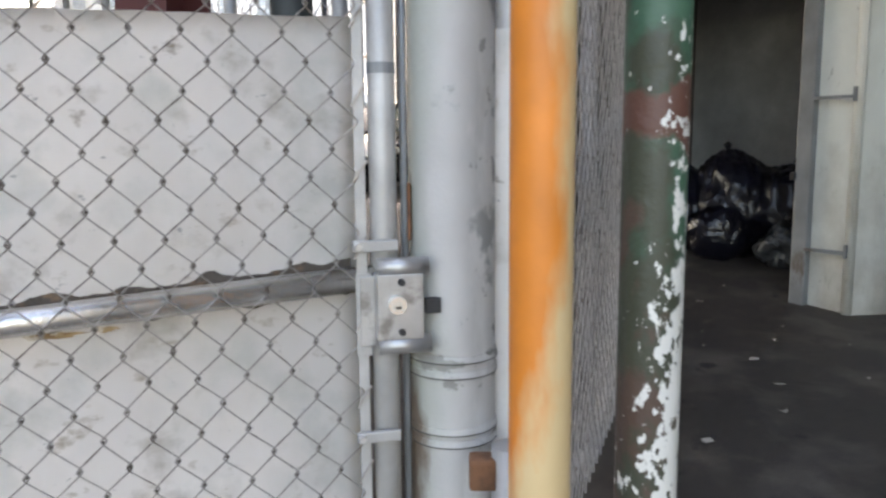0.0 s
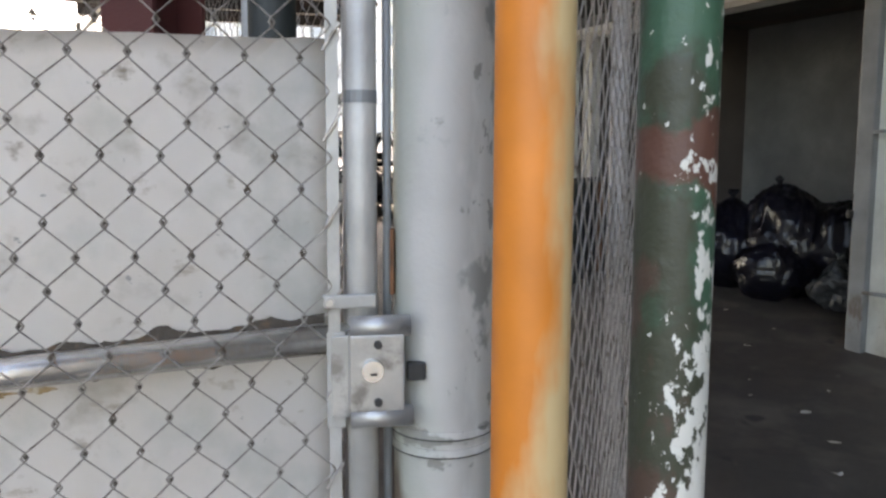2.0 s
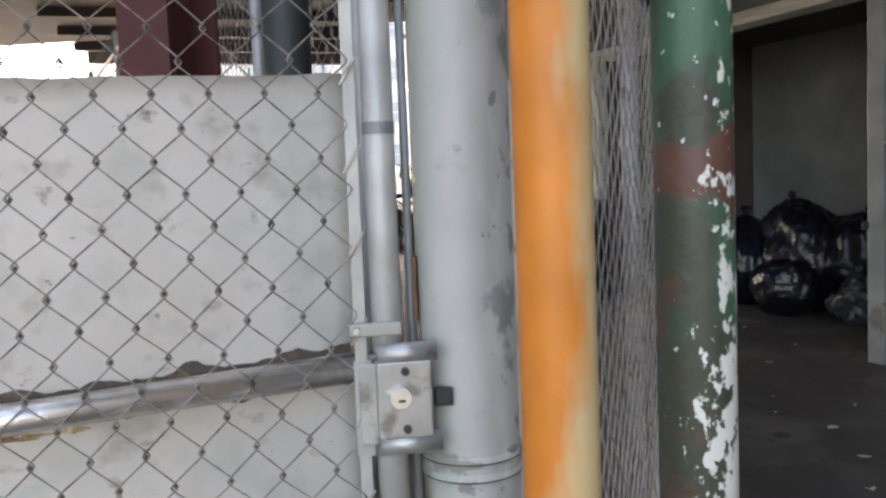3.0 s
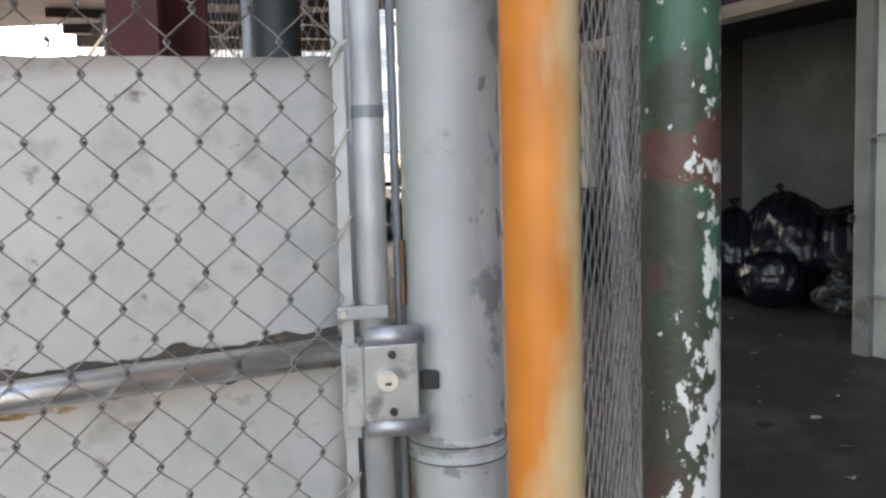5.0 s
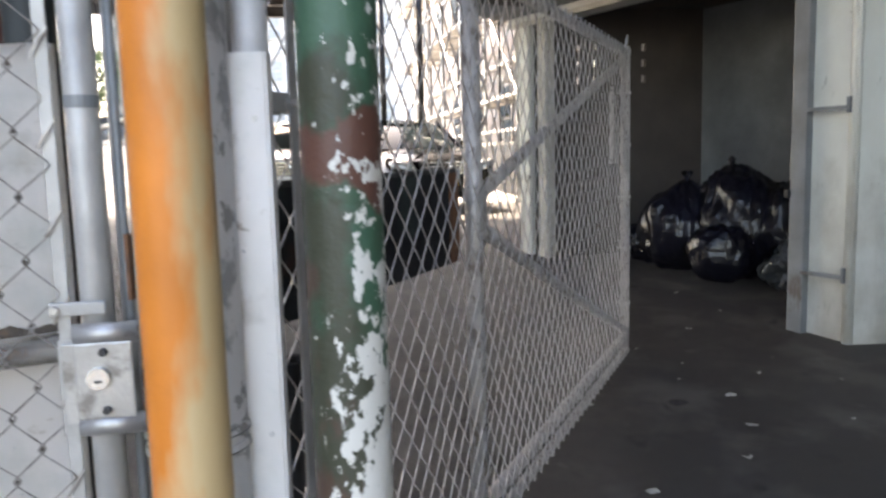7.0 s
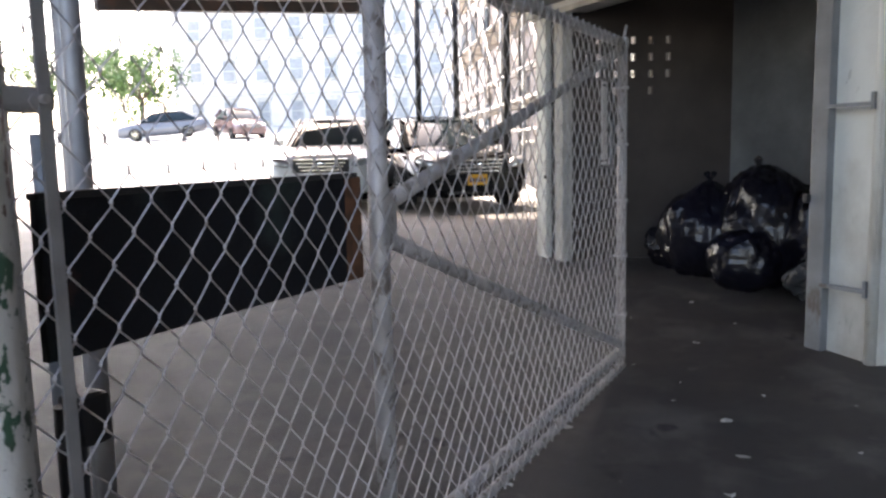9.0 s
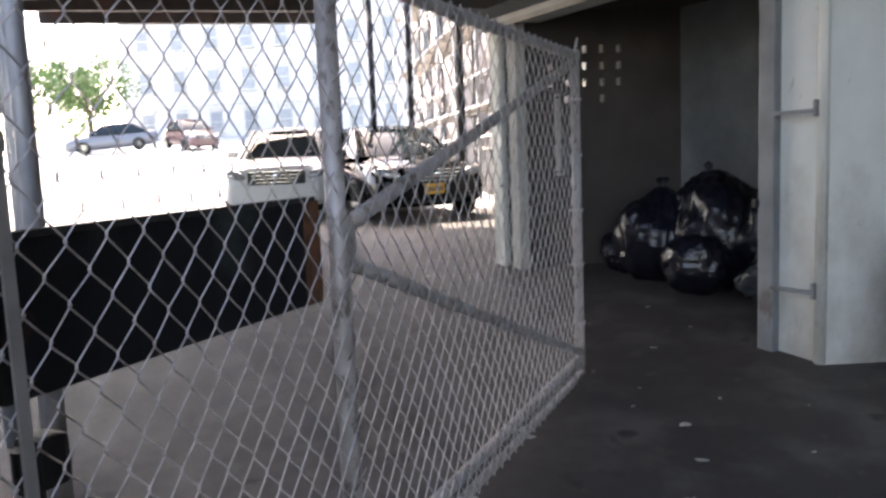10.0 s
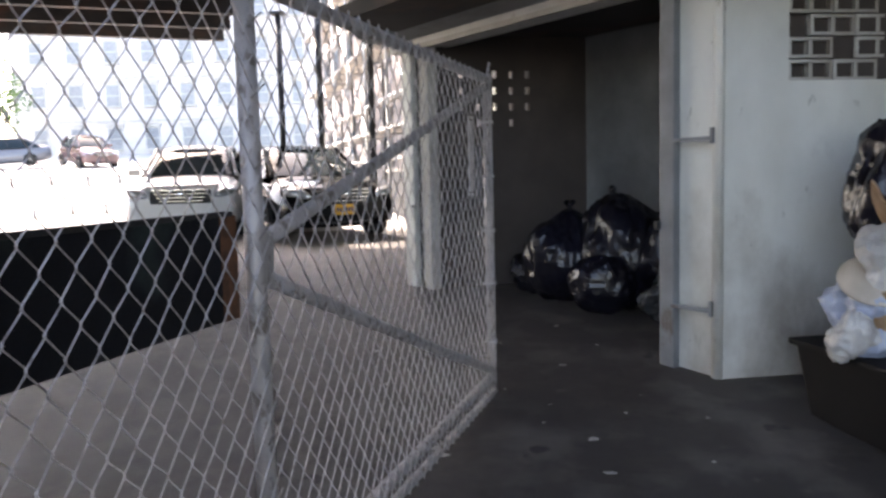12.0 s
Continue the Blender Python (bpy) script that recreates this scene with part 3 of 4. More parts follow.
def stain(x0, z0, w, h, seed, material, label, depth=-0.0062):
    rr = random.Random(seed)
    bm = bmesh.new()
    ctr = bm.verts.new((x0, depth, z0))
    n = 26
    ring = []
    for i in range(n):
        a = 2 * math.pi * i / n
        f = 0.72 + 0.5 * noise.noise((math.cos(a) * 1.7, math.sin(a) * 1.7, seed)) + rr.uniform(-0.1, 0.1)
        ring.append(bm.verts.new((x0 + w * f * math.cos(a), depth, z0 + h * f * math.sin(a))))
    for i in range(n):
        bm.faces.new((ctr, ring[i], ring[(i + 1) % n]))
    part("rust_stain", bm, material, sheet, label)


stain(-0.60, 1.155, 0.065, 0.010, 2, OCHRE, "ochre rust run below the rail")
stain(-0.515, 1.160, 0.035, 0.008, 5, OCHRE, "ochre rust run below the rail")
# lock box
LB = LG @ pose(0.022, -0.045, 1.19)
lock = thing("gate_lock", "galvanised box lock with a round key cylinder", "lock", LB)
part("case", boxm((0.088, 0.05, 0.125), pose(-0.004, 0, 0), 0.003), LOCKSTEEL, lock)
for s in (1, -1):
    bm = bmesh.new()
    n = 14
    ra = []
    for x in (-0.047, 0.05 if s > 0 else 0.054):
        arc = [(-0.012 - 0.0175 * math.sin(math.pi * i / n), 0.0175 * math.cos(math.pi * i / n)) for i in range(n + 1)]
        inn = [(-0.012 - 0.0150 * math.sin(math.pi * i / n), 0.0150 * math.cos(math.pi * i / n)) for i in range(n, -1, -1)]
        ra.append([bm.verts.new((x, y, 0.0745 * s + z)) for y, z in arc + inn])
    for i in range(len(ra[0])):
        bm.faces.new((ra[0][i], ra[0][(i + 1) % len(ra[0])], ra[1][(i + 1) % len(ra[0])], ra[1][i]))
    for r_ in ra:
        for i in range(n):
            bm.faces.new((r_[i], r_[i + 1], r_[2 * n - i], r_[2 * n + 1 - i]))
    part("roll_flange", bm, LOCKSTEEL, lock, "rolled steel flange", smooth=True)
bm = bmesh.new()
bmesh.ops.create_cone(bm, cap_ends=True, segments=28, radius1=0.019, radius2=0.017, depth=0.012, matrix=pose(-0.012, -0.030, 0.006, 90))
cyl = part("key_cylinder", bm, BRASS, lock, "bright round key cylinder")
part("keyway", boxm((0.010, 0.003, 0.004), pose(-0.011, -0.037, 0.002)), BLACK, cyl)
for s in (0.047, -0.047):
    bm = bmesh.new()
    bmesh.ops.create_cone(bm, cap_ends=True, segments=12, radius1=0.007, radius2=0.006, depth=0.01, matrix=pose(-0.003, -0.029, s, 90))
    part("screw", bm, DARKSTEEL, lock)
part("latch_bolt", boxm((0.03, 0.02, 0.03), pose(0.062, 0.0, -0.005), 0.003), DARKSTEEL, lock)
part("backplate", boxm((0.03, 0.008, 0.135), pose(-0.060, 0.012, -0.012), 0.002), LOCKSTEEL, lock)
strike = thing("strike_bar", "thin galvanised strike bar beside the stile", "bar", LG @ pose(0.045, 0.02, 0))
part("rod", tube((0, 0, 0.0), (0, 0, 2.7), 0.0075, 10), DOORGREY, strike, smooth=True)

# ---- swinging drive gate, standing ajar ----
GX, GM = 3.512, 1.042
G2 = pose(0.315, 1.94, 0.0, 0, 0, 71.6)
dg = thing("drive_gate", "tall chain-link drive gate standing ajar", "gate", G2)
ZT, ZB, ZK = 2.083, 0.414, 1.356


def sagging_pipe(a, b, r, sag=0.006, seg=12):
    """A pipe that is slightly bent along its length, with a welded collar look at both ends."""
    bm = bmesh.new()
    a, b = Vector(a), Vector(b)
    d = b - a
    q = d.to_track_quat("Z", "Y").to_matrix()
    rings = []
    for k in range(9):
        f = k / 8
        c = a + d * f + Vector((0, sag * math.sin(math.pi * f), -sag * math.sin(math.pi * f)))
        rr = r * (1.06 if k in (0, 8) else 1.0)
        rings.append([bm.verts.new(c + q @ Vector((rr * math.cos(2 * math.pi * i / seg), rr * math.sin(2 * math.pi * i / seg), 0))) for i in range(seg)])
    for r0, r1 in zip(rings, rings[1:]):
        for i in range(seg):
            bm.faces.new((r0[i], r0[(i + 1) % seg], r1[(i + 1) % seg], r1[i]))
    bm.faces.new(rings[0][::-1])
    bm.faces.new(rings[-1])
    return bm


part("hinge_stile", tube((0, 0, ZB - 0.1), (0, 0, ZT + 0.04), 0.031, 16), HINGEPIPE, dg, smooth=True)
part("middle_stile", tube((GM, 0, ZB), (GM, 0, ZT + 0.03), 0.027, 16), GATEPIPE, dg, smooth=True)
part("end_stile", tube((GX, 0, ZB - 0.09), (GX, 0, ZT + 0.03), 0.026, 16), GATEPIPE, dg, smooth=True)
part("top_rail", sagging_pipe((0, 0, ZT), (GX, 0, ZT), 0.024), GATEPIPE, dg, smooth=True)
part("bottom_rail", sagging_pipe((0, 0, ZB), (GX, 0, ZB), 0.024), GATEPIPE, dg, smooth=True)
part("lower_rail", sagging_pipe((GM, -0.012, ZB - 0.075), (GX, -0.012, ZB - 0.085), 0.019), GATEPIPE, dg, smooth=True)
part("brace", sagging_pipe((GM + 0.03, 0, ZK + 0.045), (GX, 0, ZT - 0.03), 0.022), GATEPIPE, dg, smooth=True)
part("brace", sagging_pipe((GM + 0.03, 0, ZK - 0.045), (GX, 0, ZB + 0.03), 0.022), GATEPIPE, dg, smooth=True)
part("brace_plate", boxm((0.07, 0.05, 0.15), pose(GM + 0.02, 0, ZK), 0.006), GATEPIPE, dg, "rusty welded gusset")
mesh_part("chain_link", mesh_wires(GX - 0.02, ZT - ZB + 0.12, dx=0.085, dz=0.105, seed=8, r=0.0025), GATEWIRE, dg, pose(0.01, -0.028, ZB - 0.1), "woven wire, dull grey")
tagged(mesh_part("wire_knot", mesh_knots(GX - 0.02, ZT - ZB + 0.12, 0.085, 0.105, 0.0042), GATEWIRE, dg, pose(0.01, -0.028, ZB - 0.1)), kind="stuff")
part("tension_bar", boxm((0.022, 0.006, 1.75), pose(0.075, -0.03, 1.25), 0.001), GALV_PAINT, dg, "pale flat tension bar")
part("tension_bar", boxm((0.02, 0.006, 1.66), pose(GX - 0.035, -0.03, 1.25), 0.001), GATEPIPE, dg)
for z in (1.63, 0.6):
    hb = part("hinge_band", boxm((0.10, 0.064, 0.038), pose(0.045, 0.0, z), 0.010), GALV_PAINT, dg)
    part("bolt", tube((0.07, -0.045, z), (0.07, 0.05, z), 0.007, 8), GALV, hb)
for z in (0.62, 0.95, 1.25, 1.55, 1.85):
    tb = part("tension_band", boxm((0.05, 0.066, 0.016), pose(GX - 0.012, 0, z), 0.004), GATEPIPE, dg)
    part("bolt", tube((GX - 0.04, -0.04, z), (GX - 0.04, 0.035, z), 0.006, 8), GALV, tb)
for k in range(9):
    x = GM + 0.28 + 0.25 * k
    part("rail_tie", tube((x - 0.02, -0.03, ZB - 0.03), (x + 0.02, -0.03, ZB + 0.03), 0.0024, 6), WIRE, dg)
for k in range(9):
    z = ZB + 0.12 + 0.18 * k
    part("stile_tie", tube((GM - 0.032, -0.031, z - 0.02), (GM + 0.032, -0.031, z + 0.02), 0.0026, 6), WIRE, dg)
part("top_spike", tube((GX, 0, ZT), (GX + 0.07, 0, ZT + 0.1), 0.008, 8), GATEPIPE, dg)
part("corner_elbow", boxm((0.07, 0.06, 0.06), pose(GX - 0.005, 0, ZT), 0.018), GATEPIPE, dg)
bd = thing("gate_board", "dark weathered board with rust and green stains", "board", G2)
part("board", boxm((0.90, 0.018, 0.265), pose(GM - 0.50, 0.045, 1.345), 0.003), BOARD, bd)
part("top_edge", boxm((0.90, 0.03, 0.012), pose(GM - 0.50, 0.045, 1.483), 0.002), DARKSTEEL, bd, "bent steel top edge")
part("rusty_end", boxm((0.075, 0.022, 0.267), pose(GM - 0.065, 0.046, 1.345), 0.003), RUST, bd, "rusted board end")
hk = thing("drop_bolt", "dark steel drop bolt on the gate hinge side", "bolt", G2)
part("rod", tube((0.13, 0.05, 0.05), (0.13, 0.05, 1.13), 0.024, 12), DARKSTEEL, hk, smooth=True)
part("hook", boxm((0.06, 0.07, 0.09), pose(0.16, 0.05, 1.10), 0.014), BLACK, hk)
tg = thing("gate_tag", "scuffed white plastic strip wired to the gate", "tag", G2 @ pose(3.27, 0.03, 1.66))
part("strip", boxm((0.095, 0.004, 0.42), None, 0.0015), SHEET, tg)
for z in (-0.19, 0.19):
    part("tie", boxm((0.11, 0.014, 0.008), pose(0, -0.004, z)), DARKSTEEL, tg)
lt = thing("gate_latch", "worn grey latch plate with dark tabs on the gate", "latch", G2 @ pose(3.425, 0.03, 1.56))
part("plate", boxm((0.07, 0.012, 0.30), None, 0.003), DOORGREY, lt)
for z in (-0.13, 0.14):
    part("tab", boxm((0.11, 0.03, 0.045), pose(-0.01, 0.01, z), 0.004), DARKSTEEL, lt)


# ---- rubbish in the alcove ----
def bag_mesh(seed, sx, sy, sz, crumple=1.0):
    """A tied bin bag: sagging body with sharp folds running up to a knot and two ears."""
    b = bmesh.new()
    bmesh.ops.create_icosphere(b, subdivisions=5, radius=1.0)
    off = Vector((seed * 7.3, seed * 3.1, seed * 5.7))
    for v in b.verts:
        p = v.co.copy()
        a = math.atan2(p.y, p.x)
        up = (p.z + 1) / 2
        low = noise.noise(p * 1.3 + off) * 0.16
        fold = abs(noise.noise(Vector((math.cos(a) * 3.4, math.sin(a) * 3.4, p.z * 1.2)) + off))
        crease = (abs(noise.noise(p * 4.2 + off * 2)) * 0.09 + abs(noise.noise(p * 9.0 + off)) * 0.035) * crumple
        low *= crumple
        r = 1 + low - fold * 0.12 - crease
        q = p * r
        q.z = max(q.z, -0.86)
        if p.z > 0.72:
            pinch = (p.z - 0.72) / 0.28
            q.x *= 1 - 0.08 * pinch
            q.y *= 1 - 0.08 * pinch
            q.z -= 0.03 * pinch
        v.co = (q.x * sx, q.y * sy, (q.z + 0.86) * sz)
    return b


def bag(x, y, z, sx, sy, sz, seed, material=None, label="bulging black plastic bin bag, tied shut", turn=0, group="bin bags in the alcove"):
    b = bag_mesh(seed, sx, sy, sz, 1.0 if sx > 0.3 else 2.6)
    top = max(b.verts, key=lambda v: v.co.z).co.copy()
    ob = single("bin_bag", b, material or BAG, label, "bin bag", group=group, smooth="all", m=pose(x, y, z, 0, 0, turn))
    k = 0.75 if sx > 0.3 else 0.5
    part("knot", tube(top - Vector((0, 0, 0.03)), top + Vector((0, 0, 0.02)), 0.022 * k, 10), material or BAG, ob, smooth=True)
    for s in (-1, 1):
        e = bmesh.new()
        bmesh.ops.create_cone(e, cap_ends=True, segments=10, radius1=0.010 * k, radius2=0.034 * k, depth=0.08 * k,
                              matrix=Matrix.Translation(top) @ pose(s * 0.03 * k, 0, 0.035 * k, 0, s * 48, seed * 40))
        for v in e.verts:
            v.co += Vector((0.006, 0.008, 0.006)) * noise.noise(v.co * 40)
        part("tied_ear", e, material or BAG, ob, smooth=True)
    return ob


bag(2.23, 7.46, ground(7.5) - 0.01, 0.38, 0.36, 0.42, 1, label="bulging black bin bag with a torn shiny top", turn=20)
bag(2.66, 7.26, ground(7.2) - 0.01, 0.42, 0.40, 0.50, 2, turn=70)
bag(2.46, 7.04, ground(7.0) - 0.01, 0.31, 0.28, 0.28, 3, turn=10)
bag(2.98, 7.05, ground(7.0) - 0.01, 0.38, 0.36, 0.46, 4, turn=140)
bag(1.98, 7.78, ground(7.8) - 0.01, 0.20, 0.18, 0.22, 5, label="small black bin bag with upright tied ears", turn=30)
bag(2.90, 6.72, ground(6.7) - 0.01, 0.22, 0.22, 0.22, 6, BAGGREY, "small grey translucent rubbish bag", 60)
bag(3.35, 6.75, ground(6.7) - 0.01, 0.36, 0.34, 0.44, 9, turn=100)

# ---- rubbish cart by the breeze block wall ----
cx, cy = 3.50, 4.60
cg = ground(cy)
cart = thing("rubbish_tub", "black plastic tub heaped with rubbish", "tub", pose(cx, cy, cg, 0, 0, 8))
bm = bmesh.new()
add_box(bm, (0.95, 0.7, 0.40), pose(0, 0, 0.20), 0.02)
for v in bm.verts:
    k = 0.86 + 0.14 * (v.co.z / 0.40)
    v.co.x, v.co.y = v.co.x * k, v.co.y * k
part("tub", bm, TUBBLACK, cart)
part("rim", boxm((1.0, 0.75, 0.035), pose(0, 0, 0.40), 0.012), TUBBLACK, cart)
bag(cx - 0.25, cy - 0.05, cg + 0.40, 0.28, 0.26, 0.24, 11, BLUEBAG, "pale blue plastic rubbish bag", 30, "bags on the tub")
bag(cx + 0.15, cy + 0.05, cg + 0.42, 0.34, 0.30, 0.32, 12, BAGWHITE, "crumpled white plastic rubbish bag", 80, "bags on the tub")
bag(cx - 0.05, cy + 0.05, cg + 0.85, 0.34, 0.30, 0.40, 13, BAG, "black bin bag on top of the heap", 10, "bags on the tub")
bag(cx - 0.30, cy - 0.20, cg + 0.72, 0.17, 0.15, 0.17, 14, BAGWHITE, "small white plastic bag on the heap", 120, "bags on the tub")
rnd = random.Random(12)
for k in range(7):
    b = boxm((rnd.uniform(0.2, 0.38), 0.012, rnd.uniform(0.16, 0.3)))
    bmesh.ops.subdivide_edges(b, edges=b.edges[:], cuts=3, use_grid_fill=True)
    for v in b.verts:
        v.co.y += 0.03 * noise.noise(v.co * 7 + Vector((k, 0, 0)))
    single("cardboard", b, CARD, "torn brown cardboard in the rubbish heap", "cardboard", group="torn cardboard",
           m=pose(cx - 0.32 + 0.12 * k % 0.6, cy - 0.28 + 0.05 * (k % 3), cg + 0.62 + 0.085 * k, rnd.uniform(-40, 40), rnd.uniform(-40, 40), rnd.uniform(-60, 60)))
bag(cx - 0.40, cy - 0.10, cg + 0.38, 0.17, 0.14, 0.15, 15, BAGWHITE, "small pale plastic bag over the tub rim", 45, "bags on the tub")
bm = bmesh.new()
rings = []
for r_, z in ((0.002, 0.055), (0.07, 0.05), (0.13, 0.03), (0.155, 0.0), (0.175, -0.006), (0.176, -0.014), (0.15, -0.008), (0.12, 0.018), (0.002, 0.042)):
    rings.append([bm.verts.new((r_ * math.cos(2 * math.pi * i / 28), r_ * math.sin(2 * math.pi * i / 28), z)) for i in range(28)])
for r0, r1 in zip(rings, rings[1:]):
    for i in range(28):
        bm.faces.new((r0[i], r0[(i + 1) % 28], r1[(i + 1) % 28], r1[i]))
single("plastic_dish", bm, CREAM, "cream plastic dish tilted on the rubbish heap", "dish", smooth="all", m=pose(cx - 0.33, cy - 0.14, cg + 0.78, 28, -22, 15))

# ---- litter ----
LIT = [(1.09, 4.54), (1.13, 4.45), (1.87, 4.22), (1.86, 4.59), (0.26, 7.71), (0.85, 5.4), (0.80, 5.45), (1.5, 5.3), (1.42, 5.25), (1.9, 5.7), (2.25, 5.15),
       (1.72, 5.05), (1.65, 4.8), (1.2, 5.0), (2.2, 6.1), (1.3, 3.6), (1.75, 3.9), (1.55, 6.2), (2.1, 4.9), (0.9, 3.9), (0.7, 6.1), (1.0, 6.4), (2.0, 6.6), (2.5, 4.8), (2.35, 4.3)]
rnd = random.Random(4)
for k, (x, y) in enumerate(LIT):
    b = bmesh.new()
    s = rnd.uniform(0.012, 0.03) if k > 4 else 0.04
    n = 6
    c0 = b.verts.new((0, 0, 0.006))
    ring = [b.verts.new((s * rnd.uniform(0.5, 1.2) * math.cos(2 * math.pi * i / n), s * rnd.uniform(0.4, 1.0) * math.sin(2 * math.pi * i / n), rnd.uniform(0.001, 0.012))) for i in range(n)]
    for i in range(n):
        b.faces.new((c0, ring[i], ring[(i + 1) % n]))
    single("paper_scrap", b, LITTER, "small pale scrap of paper on the asphalt", "litter", group="litter on the drive", m=pose(x, y, ground(y) + 0.003, 4.6, 0, rnd.uniform(0, 360)))

# ---- columns and fence beyond the sheet ----
def ibeam(x, y, w, z1, material, label, turn=0):
    g = ground(y)
    t = thing("steel_column", label, "column", pose(x, y, g, 0, 0, turn))
    part("web", boxm((0.012, w - 0.02, z1 - g), pose(0, 0, (z1 - g) / 2)), material, t)
    part("flange", boxm((w, 0.014, z1 - g), pose(0, w / 2, (z1 - g) / 2), 0.002), material, t)
    part("flange", boxm((w, 0.014, z1 - g), pose(0, -w / 2, (z1 - g) / 2), 0.002), material, t)
    part("base_plate", boxm((w * 1.5, w * 1.5, 0.02), pose(0, 0, 0.01)), material, t)
    return t


ibeam(-0.56, 2.46, 0.165, 4.5, RED, "oxide red painted steel column", -20)
post("steel_post", -0.13, 2.02, 0.045, 4.5, BLACKP, "dark green painted steel post")
fence = thing("rear_fence", "grey steel fence posts with slim rails beyond the gate", "fence")
FP = [(-0.15, 2.85), (-0.72, 3.65), (-1.25, 4.45), (-2.1, 5.6), (-3.0, 6.9), (-4.2, 8.6)]
for x, y in FP:
    part("post", tube((x, y, ground(y)), (x, y, 3.0), 0.026, 12), GALV_PAINT, fence, smooth=True)
for (x, y), (u, v) in zip(FP, FP[1:]):
    for z in (1.72, 2.85):
        part("rail", tube((x, y, z), (u, v, z), 0.016, 8), GALV_PAINT, fence)
    mm, nn = along((x, y), (u, v))
    mesh_part("chain_link", mesh_wires(nn, 2.4, seed=int(nn * 100), r=0.002), WIRE, fence, mm @ pose(0, 0, ground(y) + 0.25))
sb = thing("steel_bollard", "short grey bollard on the lot", "bollard", pose(-1.40, 4.4, ground(4.4)))
part("pipe", tube((0, 0, 0), (0, 0, 1.42), 0.05, 16), DOORGREY, sb, smooth=True)


# ---- parked cars ----
def car(name, m, paint, label, tall=1.0, plate=True):
    """A four-door car, nose towards -y, origin on the ground under the nose."""
    c = thing(name, label, "car", m, "parked cars")
    L, W = 4.75, 1.82
    st_ = [(0.0, 0.64, 0.30, 0.64), (0.05, 0.78, 0.22, 0.73), (0.18, 0.84, 0.19, 0.80), (0.45, 0.895, 0.18, 0.86), (0.95, 0.91, 0.18, 0.93), (1.45, 0.91, 0.18, 0.98),
           (2.4, 0.91, 0.18, 0.97), (3.4, 0.91, 0.18, 0.98), (4.1, 0.90, 0.20, 1.02), (4.55, 0.86, 0.26, 1.01), (4.72, 0.78, 0.36, 0.92), (4.75, 0.70, 0.42, 0.80)]
    b = bmesh.new()
    rings = []
    for y, hw, z0, z1 in st_:
        ring = []
        for k in range(20):
            a = 2 * math.pi * k / 20
            ca, sa = math.cos(a), math.sin(a)
            ex = 0.42
            x = hw * math.copysign(abs(ca) ** ex, ca)
            z = (z0 + z1) / 2 + (z1 - z0) / 2 * math.copysign(abs(sa) ** ex, sa)
            if z > 0.62:
                x *= 1 - 0.16 * (z - 0.62) / 0.4
            ring.append(b.verts.new((x, y, z * tall)))
        rings.append(ring)
    for r0, r1 in zip(rings, rings[1:]):
        for k in range(20):
            b.faces.new((r0[k], r0[(k + 1) % 20], r1[(k + 1) % 20], r1[k]))
    b.faces.new(rings[0])
    b.faces.new(rings[-1][::-1])
    body = part("body", b, paint, c, smooth=True)
    # cabin glass and roof
    cab = [(1.25, 0.74, 0.96), (1.95, 0.60, 1.38), (2.35, 0.575, 1.455), (3.1, 0.57, 1.46), (3.55, 0.58, 1.40), (4.25, 0.70, 1.02)]
    b = bmesh.new()
    rings = []
    for y, hw, z in cab:
        rings.append([b.verts.new((-0.80, y, 0.93 * tall)), b.verts.new((-hw - 0.02, y, (z - 0.03) * tall)), b.verts.new((-hw * 0.8, y, z * tall)), b.verts.new((hw * 0.8, y, z * tall)),
                      b.verts.new((hw + 0.02, y, (z - 0.03) * tall)), b.verts.new((0.80, y, 0.93 * tall))])
    for r0, r1 in zip(rings, rings[1:]):
        for k in range(5):
            b.faces.new((r0[k], r0[k + 1], r1[k + 1], r1[k]))
    part("cabin_glass", b, CARGLASS, c, "dark tinted glass", smooth=True)
    b = bmesh.new()
    rf = [(1.93, 0.60, 1.385), (2.35, 0.58, 1.468), (2.8, 0.575, 1.48), (3.2, 0.575, 1.47), (3.58, 0.585, 1.405)]
    rings = [[b.verts.new((hw * f, y, (z - 0.035 * abs(f) ** 3) * tall)) for f in (-1.02, -0.8, -0.4, 0, 0.4, 0.8, 1.02)] for y, hw, z in rf]
    for r0, r1 in zip(rings, rings[1:]):
        for k in range(6):
            b.faces.new((r0[k], r0[k + 1], r1[k + 1], r1[k]))
    bmesh.ops.solidify(b, geom=b.faces[:], thickness=0.02)
    part("roof", b, paint, c, smooth=True)
    for s in (-1, 1):
        part("pillar", tube((s * 0.76, 1.22, 0.95 * tall), (s * 0.61, 1.96, 1.40 * tall), 0.028, 8), paint, c)
        part("pillar", tube((s * 0.61, 3.55, 1.40 * tall), (s * 0.74, 4.2, 1.0 * tall), 0.04, 8), paint, c)
        part("pillar", tube((s * 0.80, 2.75, 0.95 * tall), (s * 0.62, 2.7, 1.43 * tall), 0.024, 8), BLACK, c)
        mir = part("mirror", boxm((0.19, 0.10, 0.12), pose(s * 0.96, 1.62, 1.02 * tall), 0.03), paint, c)
        b = bmesh.new()
        bmesh.ops.create_uvsphere(b, u_segments=16, v_segments=10, radius=1.0, matrix=pose(s * 0.66, 0.13, 0.69 * tall, 0, -s * 14, s * 32) @ Matrix.Diagonal((0.22, 0.115, 0.08, 1)))
        part("headlight", b, LAMPGLASS, c, "clear swept headlight", smooth="all")
        b = bmesh.new()
